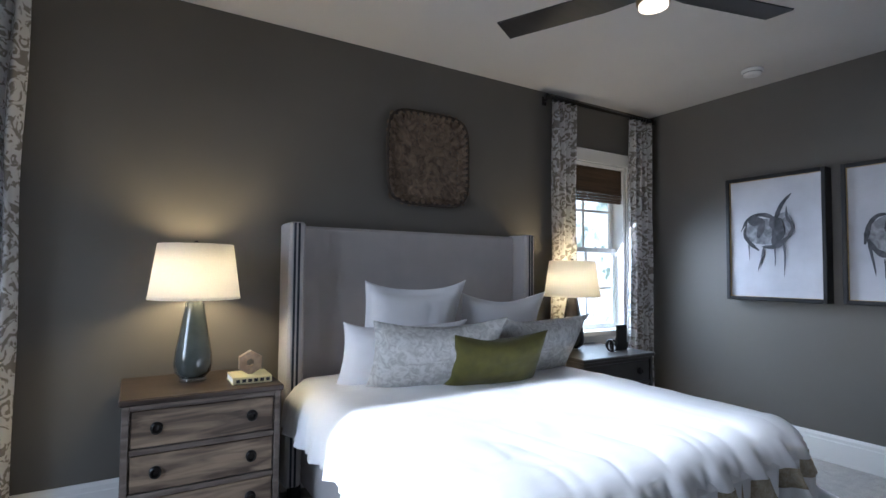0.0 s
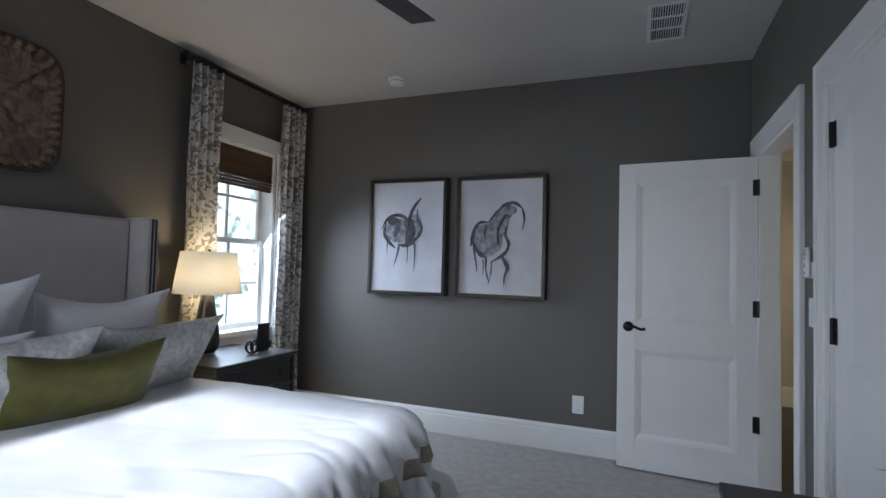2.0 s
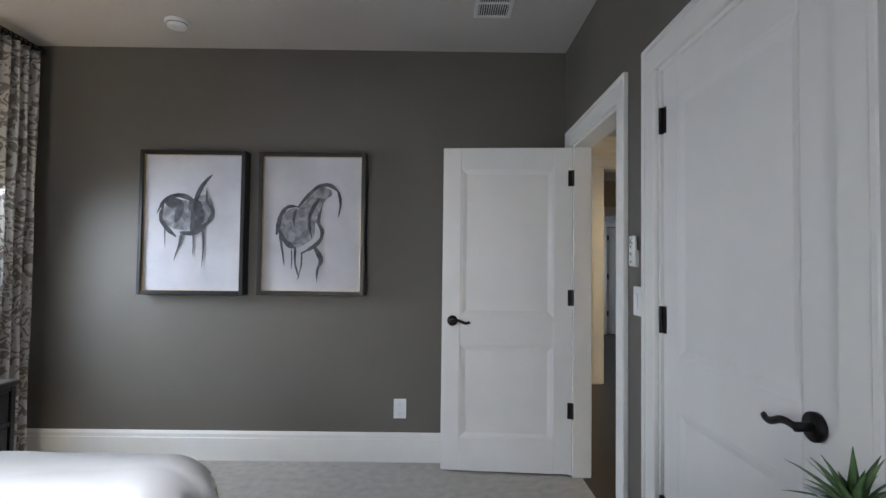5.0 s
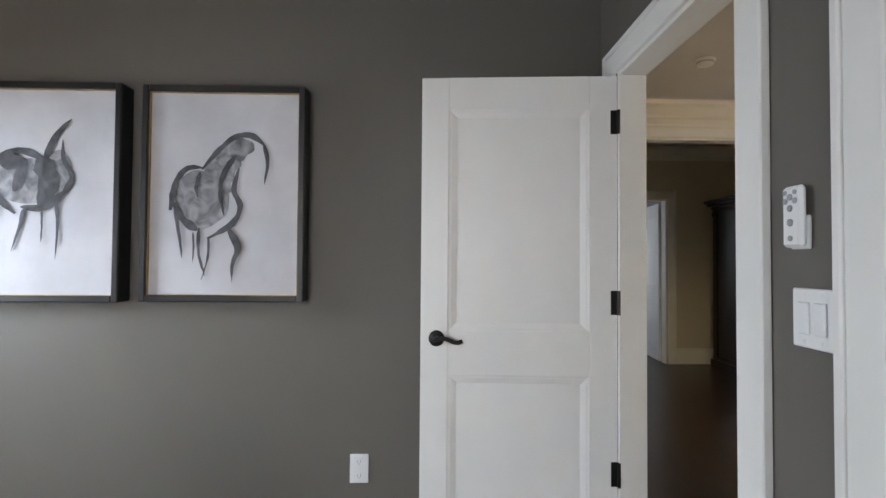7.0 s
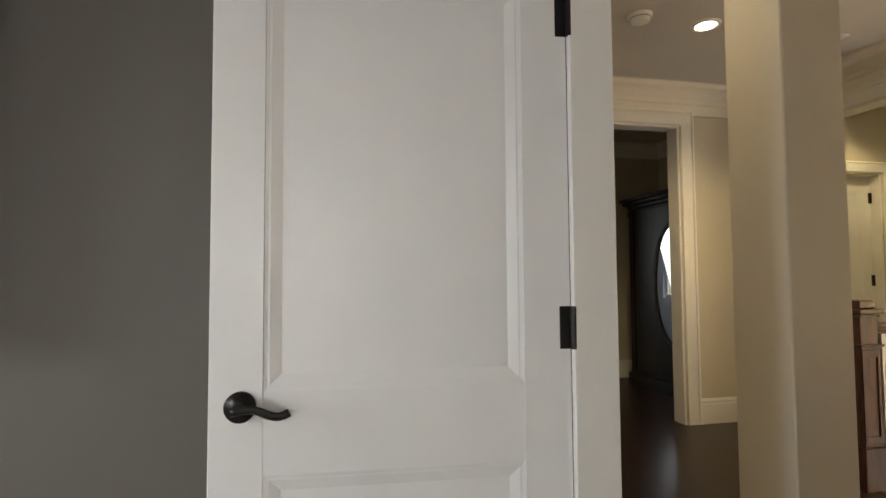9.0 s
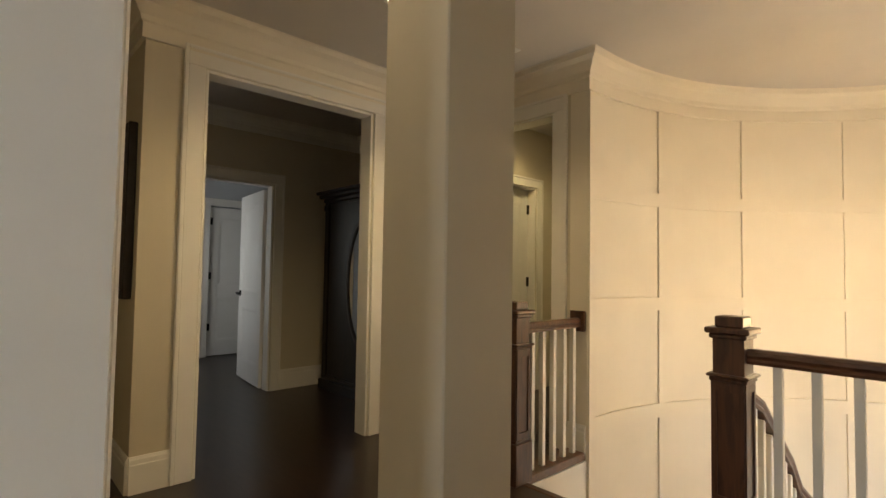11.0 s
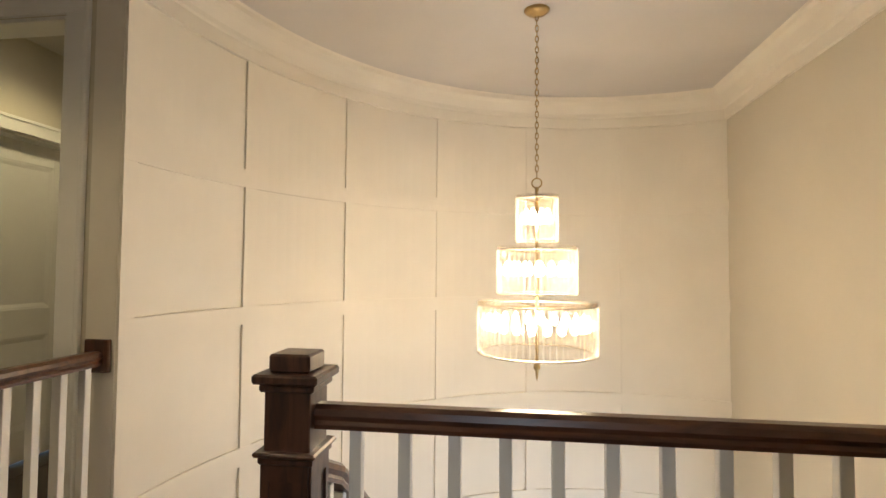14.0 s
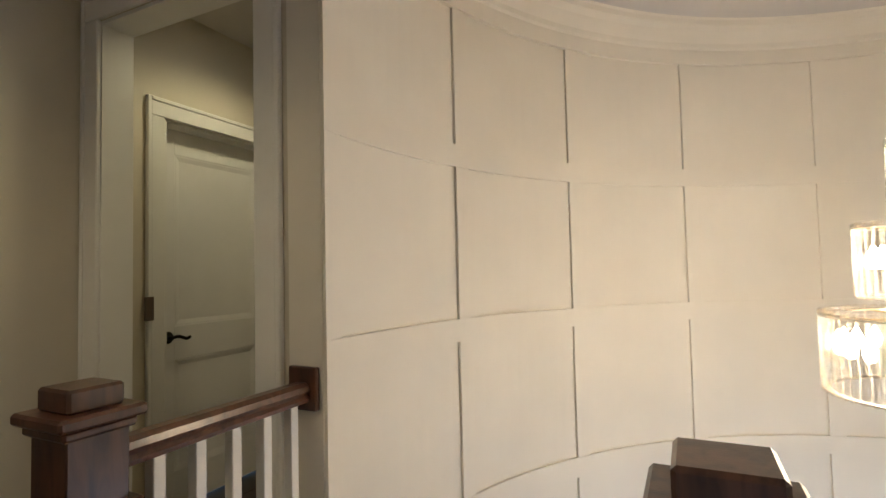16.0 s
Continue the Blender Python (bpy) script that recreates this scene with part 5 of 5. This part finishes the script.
def stroke(bm, y, pts, w0, w1, seed=0):
    """A brush stroke of changing width, pointed at both ends."""
    n = len(pts)
    L, R = [], []
    for i, (x, z) in enumerate(pts):
        ax, az = pts[max(0, i - 1)]
        bx, bz = pts[min(n - 1, i + 1)]
        d = math.hypot(bx - ax, bz - az) or 1
        end = min(1.0, 0.25 + 4 * min(i, n - 1 - i) / n)
        w = (w0 + (w1 - w0) * i / (n - 1)) / 2 * end * (1 + 0.35 * noise.noise(Vector((x * 30, z * 30, seed + 2))))
        nx, nz = -(bz - az) / d * w, (bx - ax) / d * w
        L.append(bm.verts.new((x + nx, y, z + nz))), R.append(bm.verts.new((x - nx, y, z - nz)))
    for i in range(n - 1):
        bm.faces.new((L[i], L[i + 1], R[i + 1], R[i]))
    return bm


def picture(x0, x1, z0, z1, label, kind):
    p = thing("framed_picture", label, "picture", (x0 + x1) / 2, YH, z0, group="pair of framed ink paintings")
    y1, y0, f = YH - 0.001, YH - 0.095, 0.028
    part("frame", boxes((x0, x0 + f, y0, y1, z0, z1), (x1 - f, x1, y0, y1, z0, z1), (x0 + f, x1 - f, y0, y1, z0, z0 + f), (x0 + f, x1 - f, y0, y1, z1 - f, z1), bevel=0.004), BLACK, p)
    part("inner_lip", boxes((x0 + f, x0 + f + 0.003, y0 + 0.012, y1, z0 + f, z1 - f), (x1 - f - 0.003, x1 - f, y0 + 0.012, y1, z0 + f, z1 - f), (x0 + f + 0.003, x1 - f - 0.003, y0 + 0.012, y1, z0 + f, z0 + f + 0.003), (x0 + f + 0.003, x1 - f - 0.003, y0 + 0.012, y1, z1 - f - 0.003, z1 - f)), BRASS, p, "thin gilt lip")
    yc = YH - 0.070
    part("canvas", boxes((x0 + f + 0.003, x1 - f - 0.003, yc, y1, z0 + f + 0.003, z1 - f - 0.003)), PAPER, p)
    W, H = x1 - x0, z1 - z0

    def P(u, v):
        return x0 + u * W, z1 - v * H
    ya, yb = yc - 0.002, yc - 0.004

    def wash(fn, k, *a):
        part("wash_shape", fn(bmesh.new(), ya - 0.0003 * k, *a), INKG, p)

    def ink(k, pts, w0, w1):
        part("ink_stroke", stroke(bmesh.new(), yb - 0.0003 * k, flowing([P(*q) for q in pts], k), w0, w1, k), INK, p)
    if kind == 0:
        wash(blob, 0, *P(0.41, 0.45), 0.150, 0.100, -0.05, 1)
        wash(blob, 1, *P(0.58, 0.42), 0.070, 0.110, -0.25, 3)
        lines = [([(0.16, 0.44), (0.25, 0.335), (0.40, 0.315), (0.55, 0.37)], 0.016, 0.034),
                 ([(0.52, 0.36), (0.585, 0.245), (0.68, 0.165)], 0.040, 0.012),
                 ([(0.63, 0.26), (0.635, 0.35), (0.69, 0.43), (0.62, 0.53)], 0.012, 0.030),
                 ([(0.64, 0.50), (0.53, 0.57), (0.38, 0.57)], 0.036, 0.022),
                 ([(0.23, 0.36), (0.20, 0.47), (0.26, 0.54), (0.35, 0.60)], 0.020, 0.032),
                 ([(0.49, 0.34), (0.55, 0.45), (0.50, 0.57)], 0.095, 0.070),
                 ([(0.24, 0.36), (0.38, 0.38), (0.34, 0.50)], 0.075, 0.045),
                 ([(0.40, 0.58), (0.38, 0.66), (0.33, 0.77)], 0.026, 0.005),
                 ([(0.51, 0.58), (0.515, 0.65), (0.51, 0.73)], 0.014, 0.005),
                 ([(0.60, 0.54), (0.61, 0.66), (0.60, 0.81)], 0.020, 0.004),
                 ([(0.24, 0.50), (0.245, 0.58), (0.25, 0.68)], 0.012, 0.004)]
    else:
        wash(blob, 0, *P(0.36, 0.53), 0.115, 0.130, 0.2, 9)
        wash(stroke, 1, flowing([P(0.44, 0.56), P(0.46, 0.42), P(0.56, 0.30), P(0.68, 0.28)], 2), 0.15, 0.09)
        lines = [([(0.36, 0.39), (0.46, 0.30), (0.56, 0.236), (0.66, 0.228), (0.74, 0.27)], 0.022, 0.026),
                 ([(0.37, 0.38), (0.27, 0.385), (0.205, 0.45), (0.17, 0.58)], 0.018, 0.034),
                 ([(0.57, 0.32), (0.50, 0.40), (0.475, 0.49), (0.50, 0.60)], 0.030, 0.012),
                 ([(0.59, 0.38), (0.56, 0.48), (0.60, 0.56), (0.55, 0.64), (0.40, 0.71)], 0.022, 0.028),
                 ([(0.74, 0.27), (0.765, 0.35), (0.745, 0.46)], 0.026, 0.006),
                 ([(0.19, 0.54), (0.25, 0.62), (0.34, 0.67)], 0.028, 0.036),
                 ([(0.35, 0.40), (0.33, 0.47), (0.34, 0.52)], 0.022, 0.008),
                 ([(0.35, 0.66), (0.35, 0.77), (0.39, 0.88)], 0.018, 0.008),
                 ([(0.41, 0.70), (0.405, 0.80), (0.37, 0.90)], 0.014, 0.005),
                 ([(0.52, 0.65), (0.59, 0.75), (0.56, 0.82), (0.555, 0.91)], 0.040, 0.005),
                 ([(0.20, 0.57), (0.23, 0.69), (0.25, 0.80)], 0.022, 0.005),
                 ([(0.315, 0.68), (0.32, 0.75), (0.315, 0.82)], 0.012, 0.004)]
    for k, (pts, w0, w1) in enumerate(lines):
        ink(k, pts, w0, w1)


picture(-1.268, -0.578, 1.085, 2.030, "deep black-framed canvas with loose ink wash strokes", 0)
picture(-0.492, 0.206, 1.090, 2.025, "deep black-framed canvas with bold ink wash strokes", 1)

# power outlet
ou = thing("wall_outlet", "white duplex power outlet low on the taupe wall", "power outlet", 0.444, YH, 0.285)
part("cover_plate", boxes((0.403, 0.485, YH - 0.007, YH - 0.001, 0.285, 0.412), bevel=0.002), PLAST, ou)
for z in (0.318, 0.379):
    s = part("socket", cyl(bmesh.new(), 0.444, z, YH - 0.010, YH - 0.007, 0.017, seg=20, axis="y"), PLAST, ou)
    part("slots", boxes((0.436, 0.4385, YH - 0.0108, YH - 0.0098, z - 0.004, z + 0.007), (0.4495, 0.452, YH - 0.0108, YH - 0.0098, z - 0.004, z + 0.007), (0.442, 0.446, YH - 0.0108, YH - 0.0098, z - 0.011, z - 0.007)), GREYP, s)

# fan remote in its wall cradle
rm = thing("fan_remote", "white fan remote in a wall cradle", "remote control", XD, 3.295, 1.30)
part("cradle", boxes((XD - 0.010, XD - 0.001, 3.268, 3.322, 1.30, 1.37), bevel=0.003), PLAST, rm)
part("body", boxes((XD - 0.028, XD - 0.010, 3.267, 3.323, 1.303, 1.432), bevel=0.007), PLAST, rm)
for dy, dz, r in ((0, 1.408, 0.007), (-0.014, 1.400, 0.006), (0.014, 1.400, 0.006), (0, 1.385, 0.007), (-0.014, 1.418, 0.005), (0.014, 1.418, 0.005), (0, 1.355, 0.008), (0, 1.322, 0.006)):
    part("button", cyl(bmesh.new(), 3.295 + dy, dz, XD - 0.0305, XD - 0.028, r, seg=12, axis="x"), GREYP, rm)


# ceiling fan at rest
FX, FY = -0.235, 2.155
fan = thing("ceiling_fan", "dark three-blade ceiling fan with a lit lens, at rest", "ceiling fan", FX, FY, 2.31)
part("canopy", lathe(bmesh.new(), FX, FY, [(0, ZC - 0.055), (0.03, ZC - 0.055), (0.062, ZC - 0.02), (0.066, ZC - 0.001)], 24), BRONZE, fan, "", True)
part("downrod", cyl(bmesh.new(), FX, FY, 2.47, ZC - 0.04, 0.012, seg=12), BRONZE, fan, "", True)
part("motor", lathe(bmesh.new(), FX, FY, [(0, 2.50), (0.035, 2.495), (0.062, 2.47), (0.065, 2.36), (0.062, 2.352), (0, 2.352)][::-1], 28), BRASS, fan, "", True)
part("lens", cyl(bmesh.new(), FX, FY, 2.338, 2.353, 0.056, seg=28), FANL, fan, "glowing warm lens")
for k, ang in enumerate((205, 320, 76)):
    a = radians(ang)
    blade = bmesh.new()
    prev = None
    n = 12
    rows = []
    for i in range(n + 1):
        d = 0.06 + 0.60 * i / n
        w = 0.045 + 0.022 * min(1, i / 3)
        ring = []
        for u, v in ((-w, -0.012), (w, 0.008), (w, 0.014), (-w, -0.006)):
            ring.append(blade.verts.new((FX + d * math.cos(a) - u * math.sin(a), FY + d * math.sin(a) + u * math.cos(a), 2.415 + v)))
        rows.append(ring)
    for p, q in zip(rows, rows[1:]):
        for j in range(4):
            blade.faces.new((p[j], p[(j + 1) % 4], q[(j + 1) % 4], q[j]))
    blade.faces.new(rows[0]), blade.faces.new(rows[-1])
    part("blade", blade, DRESSW, fan, "dark blade")

# dresser, mirror and succulent
dre = thing("dresser", "long black dresser below the mirror", "dresser", 1.27, 1.3, 0)
part("top", boxes((1.035, XD - 0.022, 0.42, 2.156, 0.775, 0.80), bevel=0.004), DRESSW, dre)
part("carcass", boxes((1.065, XD - 0.022, 0.45, 2.135, 0.10, 0.775), bevel=0.003), DRESSW, dre)
for i in range(3):
    for j in range(3):
        y0, z0 = 0.47 + j * 0.555, 0.125 + i * 0.215
        d = part("drawer", boxes((1.050, 1.066, y0, y0 + 0.535, z0, z0 + 0.20), bevel=0.003), DRESSW, dre)
        for k in (0.14, 0.40):
            part("knob", cyl(bmesh.new(), y0 + k, z0 + 0.1, 1.028, 1.050, 0.013, seg=14, axis="x"), BRONZE, d, "", True)
for x in (1.09, 1.47):
    for y in (0.48, 2.10):
        part("leg", boxes((x - 0.025, x + 0.025, y - 0.025, y + 0.025, 0, 0.10), bevel=0.003), DRESSW, dre)

mi = thing("wall_mirror", "black-framed wall mirror with rounded corners", "mirror", XD, 1.29, 1.0)
ya, yb, za, zb, rr = 0.87, 1.738, 1.03, 2.15, 0.12


def rounded(inset, x):
    out = []
    for cy, cz, a0 in ((yb - rr, zb - rr, 0), (ya + rr, zb - rr, 90), (ya + rr, za + rr, 180), (yb - rr, za + rr, 270)):
        for i in range(9):
            a = radians(a0 + 90 * i / 8)
            out.append((x, cy + (rr - inset) * math.cos(a), cz + (rr - inset) * math.sin(a)))
    return out


part("mirror_frame", sweep(bmesh.new(), rounded(0.012, XD - 0.009), [(-0.012, -0.008), (0.012, -0.008), (0.012, 0.008), (-0.012, 0.008)], True, Vector((1, 0, 0))), BLACK, mi)
bm = bmesh.new()
front = [bm.verts.new(p) for p in rounded(0.02, XD - 0.010)]
back = [bm.verts.new(p) for p in rounded(0.02, XD - 0.002)]
bm.faces.new(front), bm.faces.new(back)
for i in range(len(front)):
    bm.faces.new((front[i], front[(i + 1) % len(front)], back[(i + 1) % len(back)], back[i]))
part("mirror_glass", bm, MIRROR, mi, "silvered mirror glass")

PX, PY, PZ, PS = 1.412, 2.035, 0.80, 0.052
plant = thing("potted_succulent", "green succulent in a white cube pot on the dresser", "potted plant", PX, PY, PZ)
part("pot", boxes((PX - PS, PX + PS, PY - PS, PY - PS + 0.008, PZ + 0.006, PZ + 0.105), (PX - PS, PX + PS, PY + PS - 0.008, PY + PS, PZ + 0.006, PZ + 0.105), (PX - PS, PX - PS + 0.008, PY - PS + 0.008, PY + PS - 0.008, PZ + 0.006, PZ + 0.105), (PX + PS - 0.008, PX + PS, PY - PS + 0.008, PY + PS - 0.008, PZ + 0.006, PZ + 0.105), (PX - PS, PX + PS, PY - PS, PY + PS, PZ + 0.0005, PZ + 0.010)), POT, plant)
part("soil", boxes((PX - PS + 0.008, PX + PS - 0.008, PY - PS + 0.008, PY + PS - 0.008, PZ + 0.01, PZ + 0.094)), SOIL, plant)
rnd = random.Random(12)
for k in range(34):
    a, tilt, ln = k * 2.399, 0.25 + 1.15 * (k / 34) + rnd.uniform(-0.12, 0.12), rnd.uniform(0.068, 0.112)
    lf = bmesh.new()
    pts = []
    for i in range(7):
        s = i / 6
        h = ln * s
        pts.append((PX + (0.008 + h * math.sin(tilt + 0.25 * s)) * math.cos(a), PY + (0.008 + h * math.sin(tilt + 0.25 * s)) * math.sin(a), PZ + 0.09 + h * math.cos(tilt + 0.25 * s)))
    rings = []
    side = Vector((-math.sin(a), math.cos(a), 0))
    for i, p in enumerate(pts):
        w = 0.0098 * (1.0 if i < 3 else 1 - (i - 2) / 4.2)
        upv = Vector((-math.cos(a) * 0.5, -math.sin(a) * 0.5, 0.8))
        rings.append([lf.verts.new(Vector(p) + side * w * cu + upv * w * 0.45 * cv) for cu, cv in ((-1, 0.3), (0, -0.5), (1, 0.3), (0, 0.2))])
    for p, q in zip(rings, rings[1:]):
        for j in range(4):
            lf.faces.new((p[j], p[(j + 1) % 4], q[(j + 1) % 4], q[j]))
    lf.faces.new(rings[0]), lf.faces.new(rings[-1])
    part("leaf", lf, LEAF, plant, "", True)

# bright garden distance outside the windows
back = bmesh.new()
box(back, -9.1, -9.0, -12, 16, -3, 8)
tagged(new("backdrop", mesh("backdrop", back, OUTSIDE)), "bright hazy daylight distance outside", "backdrop", kind="structure")
